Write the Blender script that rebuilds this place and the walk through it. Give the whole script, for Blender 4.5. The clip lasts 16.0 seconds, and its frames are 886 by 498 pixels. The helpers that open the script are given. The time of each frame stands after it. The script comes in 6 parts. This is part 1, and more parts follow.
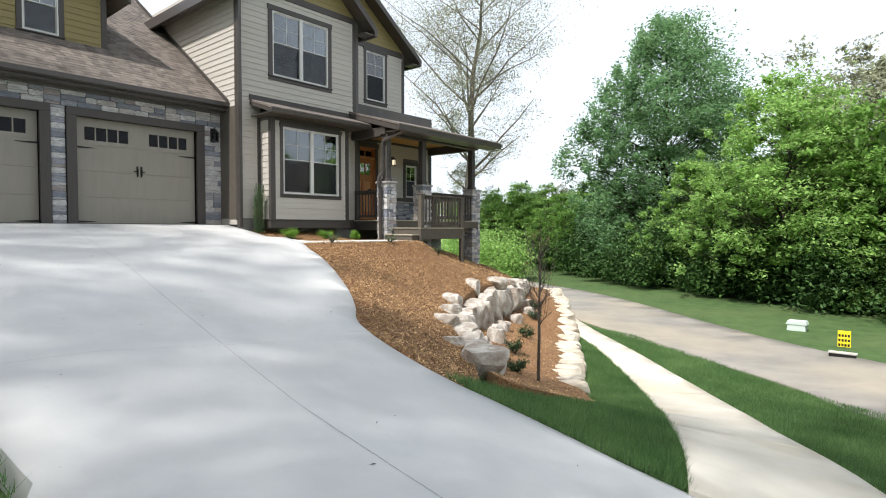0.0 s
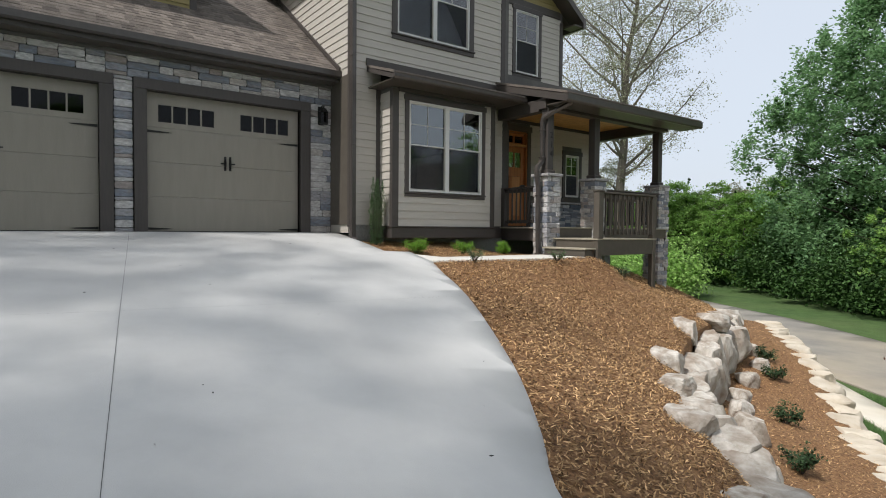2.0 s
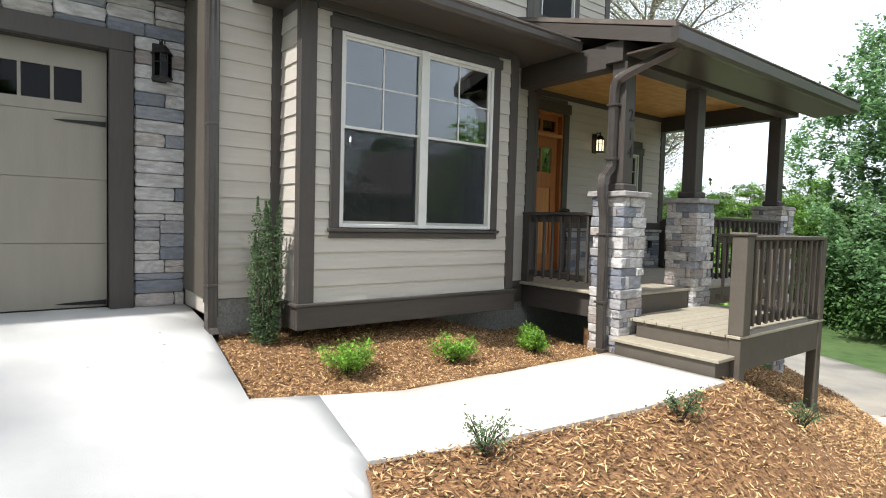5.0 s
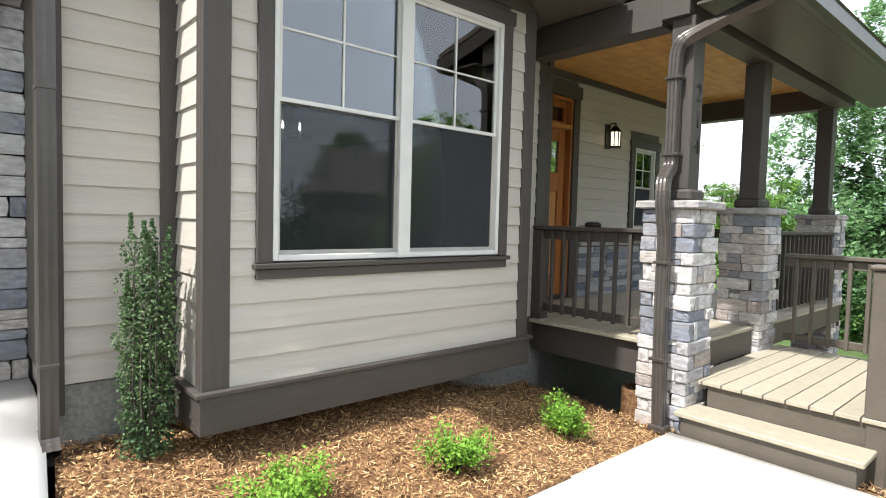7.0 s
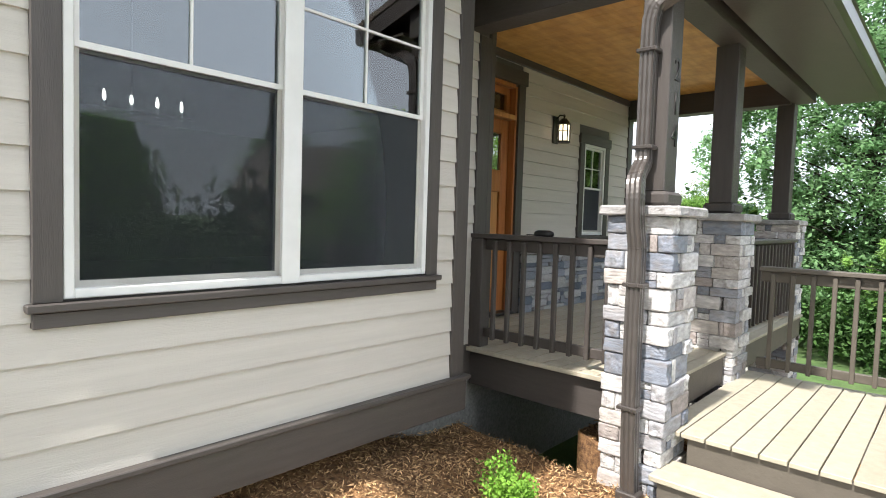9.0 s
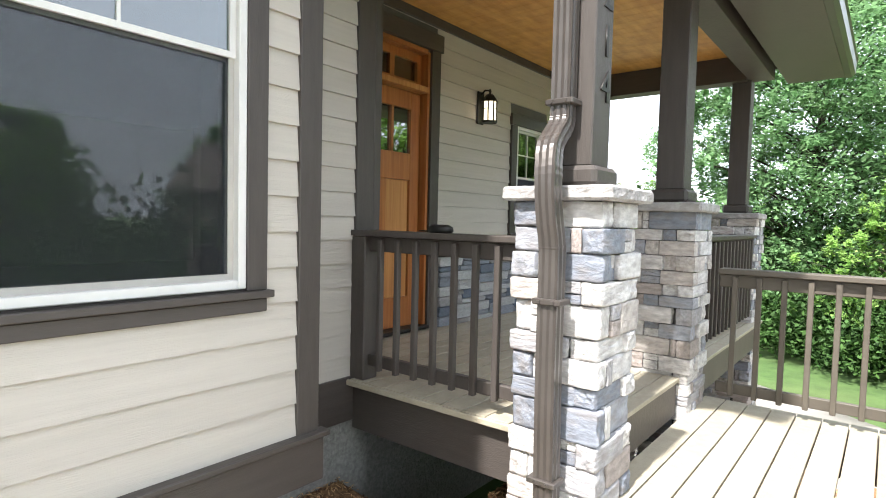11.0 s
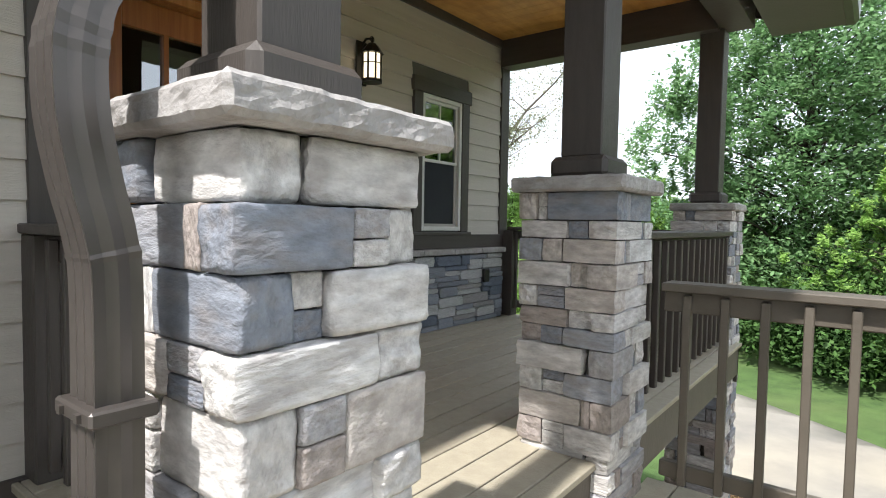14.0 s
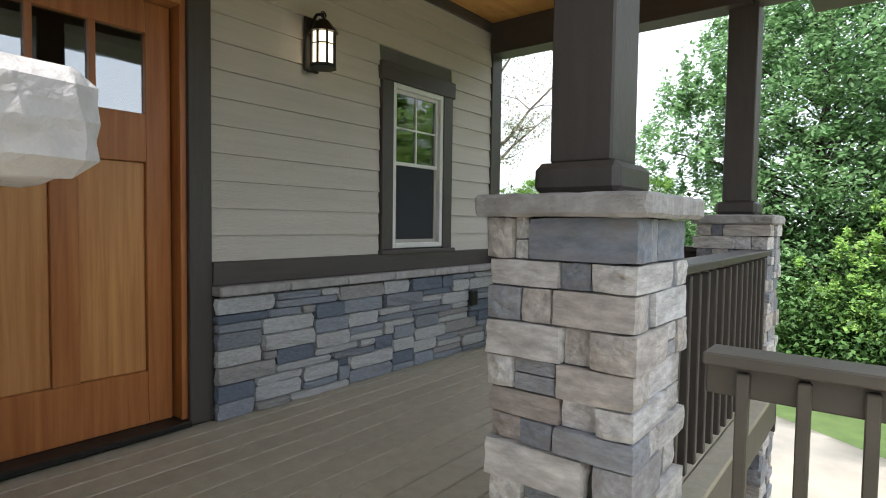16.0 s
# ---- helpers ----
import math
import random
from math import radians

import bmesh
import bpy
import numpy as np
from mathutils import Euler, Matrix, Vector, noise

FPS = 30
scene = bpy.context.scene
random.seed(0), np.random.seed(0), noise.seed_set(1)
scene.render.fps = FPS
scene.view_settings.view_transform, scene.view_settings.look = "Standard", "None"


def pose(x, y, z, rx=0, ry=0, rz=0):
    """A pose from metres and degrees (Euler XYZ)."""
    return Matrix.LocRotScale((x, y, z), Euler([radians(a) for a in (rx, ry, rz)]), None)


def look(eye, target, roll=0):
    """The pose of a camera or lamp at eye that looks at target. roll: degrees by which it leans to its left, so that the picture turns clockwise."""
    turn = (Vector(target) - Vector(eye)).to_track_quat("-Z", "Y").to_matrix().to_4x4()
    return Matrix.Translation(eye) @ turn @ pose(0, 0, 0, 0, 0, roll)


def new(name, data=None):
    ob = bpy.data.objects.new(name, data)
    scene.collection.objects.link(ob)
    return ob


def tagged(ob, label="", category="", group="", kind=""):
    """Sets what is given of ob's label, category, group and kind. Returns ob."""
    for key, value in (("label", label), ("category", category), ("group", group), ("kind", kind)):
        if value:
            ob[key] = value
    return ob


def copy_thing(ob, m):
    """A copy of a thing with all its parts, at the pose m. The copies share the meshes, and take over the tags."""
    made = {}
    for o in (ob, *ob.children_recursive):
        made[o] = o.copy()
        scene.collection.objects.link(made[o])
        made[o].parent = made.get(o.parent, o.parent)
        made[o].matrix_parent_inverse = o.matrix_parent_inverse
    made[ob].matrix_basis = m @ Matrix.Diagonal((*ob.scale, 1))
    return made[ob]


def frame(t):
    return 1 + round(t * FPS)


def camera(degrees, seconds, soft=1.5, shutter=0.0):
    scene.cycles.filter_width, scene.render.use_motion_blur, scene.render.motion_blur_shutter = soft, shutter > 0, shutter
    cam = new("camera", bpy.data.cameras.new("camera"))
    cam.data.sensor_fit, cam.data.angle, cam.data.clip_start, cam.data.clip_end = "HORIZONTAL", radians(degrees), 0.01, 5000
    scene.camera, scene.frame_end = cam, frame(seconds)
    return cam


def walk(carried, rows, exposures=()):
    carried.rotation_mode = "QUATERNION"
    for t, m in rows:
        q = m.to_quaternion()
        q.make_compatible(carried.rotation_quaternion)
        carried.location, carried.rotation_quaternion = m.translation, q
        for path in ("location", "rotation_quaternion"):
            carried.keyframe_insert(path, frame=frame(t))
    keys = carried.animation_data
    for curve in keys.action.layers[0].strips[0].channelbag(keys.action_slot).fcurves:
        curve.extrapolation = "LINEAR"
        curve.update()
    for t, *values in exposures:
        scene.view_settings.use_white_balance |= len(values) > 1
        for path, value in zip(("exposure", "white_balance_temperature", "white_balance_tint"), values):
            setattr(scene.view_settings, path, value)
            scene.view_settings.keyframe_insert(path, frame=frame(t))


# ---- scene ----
cam = camera(76.3, 16.0, soft=1.0)
PATH = [
    (0, (14.525, -7.081, -0.092), (13.228, -5.56, -0.165), 0.1),
    (0.5, (13.709, -6.375, -0.045), (12.338, -4.922, -0.132), 0.1),
    (1, (12.799, -5.618, -0.007), (11.295, -4.302, -0.088), -0.0),
    (1.5, (11.825, -4.935, -0.008), (10.233, -3.726, -0.078), 0.2),
    (2, (10.847, -4.412, 0.065), (9.238, -3.225, -0.001), 0.5),
    (2.5, (9.945, -3.763, 0.184), (8.321, -2.597, 0.118), 0.6),
    (3, (9.151, -3.135, 0.32), (7.521, -1.978, 0.253), 0.7),
    (3.5, (8.358, -2.503, 0.465), (6.732, -1.341, 0.391), 0.8),
    (4, (7.572, -1.924, 0.667), (5.963, -0.739, 0.577), 0.8),
    (4.2, (7.28, -1.656, 0.727), (5.675, -0.466, 0.635), 1.0),
    (6.3, (4.843, 0.06, 1.049), (3.314, 1.344, 0.947), 1.4),
    (6.5, (4.729, 0.114, 1.049), (3.209, 1.41, 0.95), 1.3),
    (7, (4.506, 0.268, 1.097), (3.009, 1.59, 0.992), 1.5),
    (7.5, (4.317, 0.456, 1.122), (2.847, 1.807, 1.016), 1.6),
    (8, (4.109, 0.657, 1.132), (2.683, 2.055, 1.032), 1.6),
    (8.5, (3.981, 0.889, 1.153), (2.581, 2.314, 1.046), 1.6),
    (9, (3.838, 1.091, 1.164), (2.489, 2.564, 1.059), 1.8),
    (9.2, (3.805, 1.198, 1.176), (2.468, 2.682, 1.068), 1.7),
    (11.3, (3.483, 2.41, 1.122), (2.255, 3.985, 1.025), 1.4),
    (12, (3.469, 2.821, 1.12), (2.254, 4.406, 1.023), 1.4),
    (12.5, (3.45, 3.114, 1.127), (2.235, 4.699, 1.029), 1.3),
    (13, (3.407, 3.396, 1.096), (2.193, 4.982, 1.0), 1.3),
    (13.5, (3.364, 3.658, 1.095), (2.149, 5.243, 1.001), 1.2),
    (14, (3.33, 3.901, 1.088), (2.112, 5.484, 0.996), 1.0),
    (14.5, (3.262, 4.147, 1.095), (2.041, 5.728, 1.002), 1.0),
    (15, (3.189, 4.35, 1.085), (1.963, 5.927, 0.992), 0.8),
    (15.5, (3.077, 4.533, 1.129), (1.849, 6.108, 1.035), 0.8),
    (16, (3.011, 4.657, 1.202), (1.777, 6.228, 1.11), 0.8),
]
CAMROWS = [(t, look(eye, target, roll)) for t, eye, target, roll in PATH]
EXPOSURES = [(0, 0.4), (1, 0.22), (2, -0.16), (3, -0.2), (4, 0.18), (6.5, 0.98), (8, 1.1), (9, 1.25), (10.5, 1.5), (11.5, 1.73), (12.5, 1.48), (13.5, 0.93), (14.5, 0.93), (16, 1.18)]
walk(cam, CAMROWS, EXPOSURES)

# light
SUN_ELEV, SUN_AZ = 56.0, (0.04, -0.88)
world = bpy.data.worlds.new("world")
scene.world = world
world.use_nodes = True
wn = world.node_tree.nodes
wl = world.node_tree.links
sky = wn.new("ShaderNodeTexSky")
sky.sky_type = "NISHITA"
sky.sun_disc = False
sky.sun_elevation = radians(SUN_ELEV)
sky.sun_rotation = math.atan2(SUN_AZ[0], SUN_AZ[1])
sky.air_density, sky.dust_density, sky.ozone_density = 1.0, 4.0, 1.0
haze = wn.new("ShaderNodeMixRGB")
haze.inputs[0].default_value = 0.72
haze.inputs[2].default_value = (10.2, 11.1, 12.4, 1)
wl.new(sky.outputs[0], haze.inputs[1])
wl.new(haze.outputs[0], wn["Background"].inputs[0])
wn["Background"].inputs[1].default_value = 0.1
sun = new("sun", bpy.data.lights.new("sun", "SUN"))
sun.data.energy, sun.data.angle, sun.data.color = 4.2, radians(1.5), (1.0, 0.97, 0.94)
sd = Vector((SUN_AZ[0], SUN_AZ[1], math.tan(radians(SUN_ELEV)) * math.hypot(*SUN_AZ)))
sun.matrix_world = look(sd.normalized() * 50, (0, 0, 0))


# ---- materials ----
def mat(name, a, b=None, scale=8.0, rough=0.7, bump=0.0, bscale=60.0, metal=0.0, stretch=(1, 1, 1), island=0.0, obrand=0.0, ramp=None, spec=0.4, dirt=None, dscale=0.7, damt=0.5):
    """Two-scale noise material: colour a to b by large noise, fine bump."""
    m = bpy.data.materials.new(name)
    m.use_nodes = True
    n, l = m.node_tree.nodes, m.node_tree.links
    bs = n["Principled BSDF"]
    b = b or a
    tc = n.new("ShaderNodeTexCoord")
    oi = n.new("ShaderNodeObjectInfo")
    add = n.new("ShaderNodeVectorMath")
    add.operation = "ADD"
    mul = n.new("ShaderNodeVectorMath")
    mul.operation = "SCALE"
    mul.inputs[0].default_value = (37.0, 17.0, 53.0)
    l.new(oi.outputs["Random"], mul.inputs["Scale"])
    l.new(tc.outputs["Object"], add.inputs[0])
    l.new(mul.outputs[0], add.inputs[1])
    mp = n.new("ShaderNodeMapping")
    mp.inputs["Scale"].default_value = stretch
    l.new(add.outputs[0], mp.inputs[0])
    no = n.new("ShaderNodeTexNoise")
    no.inputs["Scale"].default_value = scale
    no.inputs["Detail"].default_value = 6
    no.inputs["Roughness"].default_value = 0.62
    l.new(mp.outputs[0], no.inputs[0])
    cr = n.new("ShaderNodeValToRGB")
    cr.color_ramp.elements[0].position, cr.color_ramp.elements[1].position = 0.32, 0.68
    cr.color_ramp.elements[0].color, cr.color_ramp.elements[1].color = (*a, 1), (*b, 1)
    l.new(no.outputs[0], cr.inputs[0])
    col = cr.outputs[0]
    if ramp:
        rr = n.new("ShaderNodeValToRGB")
        rr.color_ramp.interpolation = "CONSTANT"
        for i, (p, c) in enumerate(ramp):
            e = rr.color_ramp.elements[i] if i < 2 else rr.color_ramp.elements.new(p)
            e.position, e.color = p, (*c, 1)
        if island:
            ge = n.new("ShaderNodeNewGeometry")
            l.new(ge.outputs["Random Per Island"], rr.inputs[0])
        else:
            l.new(oi.outputs["Random"], rr.inputs[0])
        mx = n.new("ShaderNodeMixRGB")
        mx.blend_type = "MULTIPLY"
        mx.inputs[0].default_value = 1.0
        l.new(col, mx.inputs[1])
        l.new(rr.outputs[0], mx.inputs[2])
        col = mx.outputs[0]
    if dirt:
        n2 = n.new("ShaderNodeTexNoise")
        n2.inputs["Scale"].default_value = dscale
        n2.inputs["Detail"].default_value = 5
        l.new(add.outputs[0], n2.inputs[0])
        r2 = n.new("ShaderNodeValToRGB")
        r2.color_ramp.elements[0].position, r2.color_ramp.elements[1].position = 0.42, 0.7
        r2.color_ramp.elements[0].color, r2.color_ramp.elements[1].color = (0, 0, 0, 1), (damt, damt, damt, 1)
        l.new(n2.outputs[0], r2.inputs[0])
        m2 = n.new("ShaderNodeMixRGB")
        l.new(r2.outputs[0], m2.inputs[0])
        l.new(col, m2.inputs[1])
        m2.inputs[2].default_value = (*dirt, 1)
        col = m2.outputs[0]
    if obrand or island:
        src = oi.outputs["Random"]
        if island:
            ge = n.new("ShaderNodeNewGeometry")
            src = ge.outputs["Random Per Island"]
        mr = n.new("ShaderNodeMapRange")
        k = obrand or island
        mr.inputs[3].default_value, mr.inputs[4].default_value = 1 - k, 1 + k
        l.new(src, mr.inputs[0])
        hs = n.new("ShaderNodeHueSaturation")
        l.new(mr.outputs[0], hs.inputs["Value"])
        l.new(col, hs.inputs["Color"])
        col = hs.outputs[0]
    l.new(col, bs.inputs["Base Color"])
    bs.inputs["Roughness"].default_value = rough
    bs.inputs["Metallic"].default_value = metal
    bs.inputs["Specular IOR Level"].default_value = spec
    if bump:
        nb = n.new("ShaderNodeTexNoise")
        nb.inputs["Scale"].default_value = bscale
        nb.inputs["Detail"].default_value = 5
        l.new(mp.outputs[0], nb.inputs[0])
        bp = n.new("ShaderNodeBump")
        bp.inputs["Strength"].default_value = bump
        bp.inputs["Distance"].default_value = 0.01
        l.new(nb.outputs[0], bp.inputs["Height"])
        l.new(bp.outputs[0], bs.inputs["Normal"])
    return m


def leafmat(name, a, b, trans=0.35):
    m = mat(name, a, b, scale=0.9, rough=0.6, island=0.35, spec=0.2)
    n, l = m.node_tree.nodes, m.node_tree.links
    bs = n["Principled BSDF"]
    tr = n.new("ShaderNodeBsdfTranslucent")
    mx = n.new("ShaderNodeMixShader")
    mx.inputs[0].default_value = trans
    for k in bs.inputs["Base Color"].links:
        l.new(k.from_socket, tr.inputs[0])
    l.new(bs.outputs[0], mx.inputs[1])
    l.new(tr.outputs[0], mx.inputs[2])
    l.new(mx.outputs[0], n["Material Output"].inputs[0])
    return m


def glassmat(name, tint=(0.9, 0.95, 0.95), refl=0.25, gain=1.0):
    m = bpy.data.materials.new(name)
    m.use_nodes = True
    n, l = m.node_tree.nodes, m.node_tree.links
    n.remove(n["Principled BSDF"])
    g, t, mx, fr = n.new("ShaderNodeBsdfGlossy"), n.new("ShaderNodeBsdfTransparent"), n.new("ShaderNodeMixShader"), n.new("ShaderNodeFresnel")
    g.inputs["Roughness"].default_value = 0.01
    t.inputs[0].default_value = (*tint, 1)
    fr.inputs[0].default_value = 1.5
    ma = n.new("ShaderNodeMath")
    ma.operation = "MULTIPLY_ADD"
    ma.inputs[1].default_value, ma.inputs[2].default_value = gain, refl
    l.new(fr.outputs[0], ma.inputs[0])
    l.new(ma.outputs[0], mx.inputs[0])
    l.new(t.outputs[0], mx.inputs[1])
    l.new(g.outputs[0], mx.inputs[2])
    no, bp = n.new("ShaderNodeTexNoise"), n.new("ShaderNodeBump")
    no.inputs["Scale"].default_value = 1.3
    bp.inputs["Strength"].default_value, bp.inputs["Distance"].default_value = 0.05, 0.02
    l.new(no.outputs[0], bp.inputs["Height"])
    l.new(bp.outputs[0], g.inputs["Normal"])
    l.new(mx.outputs[0], n["Material Output"].inputs[0])
    return m


def glow(name, c, s):
    m = bpy.data.materials.new(name)
    m.use_nodes = True
    bs = m.node_tree.nodes["Principled BSDF"]
    bs.inputs["Emission Color"].default_value = (*c, 1)
    bs.inputs["Emission Strength"].default_value = s
    return m


M_SIDING = mat("siding_paint", (0.45, 0.414, 0.364), (0.50, 0.462, 0.406), scale=3, rough=0.6, bump=0.35, bscale=45, stretch=(1.2, 0.35, 9), obrand=0.03)
M_OLIVE = mat("olive_siding_paint", (0.24, 0.19, 0.075), (0.27, 0.215, 0.09), scale=3, rough=0.6, bump=0.3, bscale=45, stretch=(1, 0.35, 9), obrand=0.03)
M_TRIM = mat("brown_trim_paint", (0.057, 0.048, 0.043), (0.07, 0.06, 0.053), scale=6, rough=0.5, bump=0.2, bscale=40, stretch=(6, 6, 0.7))
M_TRIMH = mat("brown_trim_paint_along", (0.057, 0.048, 0.043), (0.07, 0.06, 0.053), scale=6, rough=0.5, bump=0.2, bscale=40, stretch=(1, 0.5, 6))
M_SOFFIT = mat("brown_soffit_paint", (0.065, 0.054, 0.044), (0.08, 0.067, 0.055), scale=2, rough=0.38, bump=0.1)
M_METAL = mat("brown_aluminium", (0.07, 0.061, 0.055), (0.085, 0.074, 0.067), scale=10, rough=0.3, metal=0.3, spec=0.5)
M_RAIL = mat("taupe_rail_paint", (0.085, 0.073, 0.058), (0.105, 0.09, 0.072), scale=6, rough=0.55, bump=0.2, bscale=50)
M_DECK = mat("deck_board", (0.32, 0.285, 0.215), (0.385, 0.345, 0.265), scale=5, rough=0.55, bump=0.25, bscale=35, stretch=(3, 3, 3), obrand=0.06)
M_GDOOR = mat("garage_door_paint", (0.25, 0.225, 0.185), (0.28, 0.25, 0.205), scale=2, rough=0.5, bump=0.15, bscale=30, stretch=(1, 4, 0.6))
M_BLACK = mat("black_iron", (0.018, 0.017, 0.016), (0.03, 0.028, 0.026), scale=20, rough=0.45, metal=0.5)
M_WHITE = mat("white_vinyl", (0.60, 0.59, 0.56), (0.66, 0.65, 0.62), scale=5, rough=0.4)
M_WOODDOOR = mat("stained_fir", (0.29, 0.095, 0.026), (0.42, 0.16, 0.048), scale=3.5, rough=0.35, bump=0.15, bscale=30, stretch=(9, 9, 0.5))
M_WOODPANEL = mat("stained_fir_panel", (0.38, 0.15, 0.045), (0.56, 0.28, 0.10), scale=3.0, rough=0.35, bump=0.1, bscale=30, stretch=(8, 8, 0.35))
M_PINE = mat("pine_ceiling", (0.50, 0.25, 0.06), (0.66, 0.37, 0.12), scale=2.5, rough=0.5, bump=0.15, bscale=20, stretch=(5, 0.7, 5), obrand=0.08, dirt=(0.22, 0.09, 0.03), dscale=6, damt=0.35)
M_CONC = mat("light_concrete", (0.46, 0.455, 0.44), (0.54, 0.535, 0.515), scale=1.2, rough=0.85, bump=0.2, bscale=160, dirt=(0.42, 0.415, 0.40), dscale=0.5, damt=0.5)
M_WALKC = mat("walk_concrete", (0.56, 0.54, 0.49), (0.64, 0.615, 0.56), scale=1.5, rough=0.85, bump=0.2, bscale=160)
M_SIDEC = mat("sidewalk_concrete", (0.56, 0.51, 0.42), (0.64, 0.59, 0.50), scale=1.5, rough=0.9, bump=0.2, bscale=120, dirt=(0.42, 0.33, 0.2), dscale=0.6)
M_ROAD = mat("worn_asphalt", (0.21, 0.195, 0.175), (0.28, 0.26, 0.225), scale=1.0, rough=0.9, bump=0.3, bscale=120, dirt=(0.38, 0.32, 0.23), dscale=0.25, damt=0.6)
M_FOUND = mat("split_face_foundation", (0.16, 0.16, 0.15), (0.28, 0.28, 0.26), scale=40, rough=0.95, bump=1.0, bscale=45)
M_MULCH = mat("bark_mulch", (0.075, 0.035, 0.017), (0.33, 0.18, 0.08), scale=30, rough=0.95, bump=1.0, bscale=50)
M_CHIP = mat("wood_chips", (0.32, 0.213, 0.112), (0.42, 0.295, 0.165), scale=3, rough=0.9, ramp=[(0, (0.35, 0.28, 0.22)), (0.2, (0.7, 0.6, 0.5)), (0.45, (1, 0.9, 0.8)), (0.7, (1.3, 1.2, 1.05)), (0.9, (1.7, 1.62, 1.5))], island=0.2)
M_LAWN = mat("lawn_soil", (0.035, 0.07, 0.017), (0.072, 0.128, 0.034), scale=2, rough=0.95, bump=0.8, bscale=60, dirt=(0.10, 0.13, 0.045), dscale=0.3)
M_BLADE = leafmat("grass_blades", (0.075, 0.16, 0.05), (0.17, 0.28, 0.10), 0.3)
M_LEAFD = leafmat("deep_green_leaves", (0.13, 0.25, 0.11), (0.235, 0.38, 0.175), 0.5)
M_LEAFL = leafmat("spring_green_leaves", (0.22, 0.38, 0.09), (0.36, 0.54, 0.17), 0.5)
M_LEAFM = leafmat("mid_green_leaves", (0.14, 0.27, 0.06), (0.25, 0.42, 0.10), 0.5)
# green leaves darkened in colour to stand in for shade under the trees
M_LEAFS = leafmat("undergrowth_leaves_shade_in_colour", (0.03, 0.07, 0.02), (0.07, 0.14, 0.035), 0.2)
M_LEAFB = leafmat("budding_leaves", (0.30, 0.32, 0.2), (0.42, 0.42, 0.3), 0.4)
M_SHRUB = leafmat("shrub_leaves", (0.12, 0.26, 0.03), (0.22, 0.40, 0.06), 0.3)
M_HOLLY = leafmat("holly_leaves", (0.05, 0.10, 0.045), (0.13, 0.19, 0.08), 0.2)
M_AZALEA = leafmat("dark_shrub_leaves", (0.03, 0.06, 0.025), (0.06, 0.10, 0.04), 0.15)
M_BARK = mat("bark", (0.12, 0.10, 0.08), (0.22, 0.19, 0.16), scale=4, rough=0.95, bump=0.8, bscale=20, stretch=(4, 4, 0.6))
M_BARKD = mat("dark_bark", (0.04, 0.033, 0.026), (0.08, 0.065, 0.05), scale=4, rough=0.95, bump=0.8, bscale=20, stretch=(4, 4, 0.6))
M_ROCK = mat("pale_boulder", (0.30, 0.26, 0.21), (0.62, 0.58, 0.52), scale=3.5, rough=0.9, bump=1.0, bscale=14, dirt=(0.22, 0.16, 0.11), dscale=2.5, damt=0.8)
M_FLAG = mat("pale_wall_stone", (0.50, 0.43, 0.33), (0.66, 0.60, 0.50), scale=4, rough=0.9, bump=0.8, bscale=20, dirt=(0.3, 0.22, 0.14), dscale=2.0, damt=0.5, obrand=0.1)
STONE_RAMP = [(0, (0.36, 0.40, 0.47)), (0.14, (1.0, 0.98, 0.95)), (0.34, (0.62, 0.62, 0.64)), (0.46, (0.86, 0.80, 0.74)), (0.58, (1.04, 1.03, 1.01)), (0.76, (0.52, 0.55, 0.61)), (0.9, (0.60, 0.53, 0.49))]
M_STONE = mat("ledge_stone", (0.38, 0.372, 0.375), (0.66, 0.65, 0.645), scale=3.6, rough=0.88, bump=0.75, bscale=7, ramp=STONE_RAMP, dirt=(0.24, 0.21, 0.19), dscale=2.6, damt=0.55)
STONE_DARK = [(0, (0.26, 0.30, 0.37)), (0.25, (0.85, 0.84, 0.82)), (0.45, (0.50, 0.53, 0.58)), (0.65, (0.85, 0.83, 0.80)), (0.8, (0.58, 0.55, 0.52)), (0.92, (0.40, 0.42, 0.46))]
M_STONED = mat("ledge_stone_grey", (0.38, 0.39, 0.40), (0.58, 0.585, 0.60), scale=9, rough=0.88, bump=0.8, bscale=13, ramp=STONE_DARK)
M_JOINT = mat("dark_mortar", (0.035, 0.033, 0.03), (0.07, 0.065, 0.06), scale=30, rough=0.95, bump=0.5)
M_CAP = mat("cap_stone", (0.25, 0.235, 0.225), (0.38, 0.365, 0.355), scale=14, rough=0.85, bump=0.9, bscale=40)
M_SHINGLE = mat("shingles", (0.115, 0.095, 0.08), (0.17, 0.145, 0.125), scale=4, rough=0.95, bump=0.7, bscale=150, island=0.3)
# dark colour stands in for the missing light inside the rooms
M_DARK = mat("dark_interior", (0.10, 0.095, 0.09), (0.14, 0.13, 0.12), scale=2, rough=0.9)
M_GLASS = glassmat("window_glass", (0.62, 0.68, 0.70), 0.11)
M_GLASSE = glassmat("door_glass", (0.5, 0.55, 0.55), 0.3)
M_GLASSD = glassmat("dark_glass", (0.10, 0.11, 0.12), 0.0, 0.45)
M_SCREEN = glassmat("insect_screen", (0.8, 0.8, 0.8), 0.06)
for _n in M_SCREEN.node_tree.nodes:
    if _n.type == "BSDF_GLOSSY":
        _n.inputs["Roughness"].default_value = 0.9
        _n.inputs["Color"].default_value = (0.22, 0.23, 0.24, 1)
M_LAMPGL = glow("warm_lamp_glass", (1.0, 0.84, 0.56), 0.9)
M_BULB = glow("warm_bulb", (1.0, 0.9, 0.75), 9.0)
M_YELLOW = mat("yellow_sign", (0.75, 0.62, 0.02), rough=0.5)
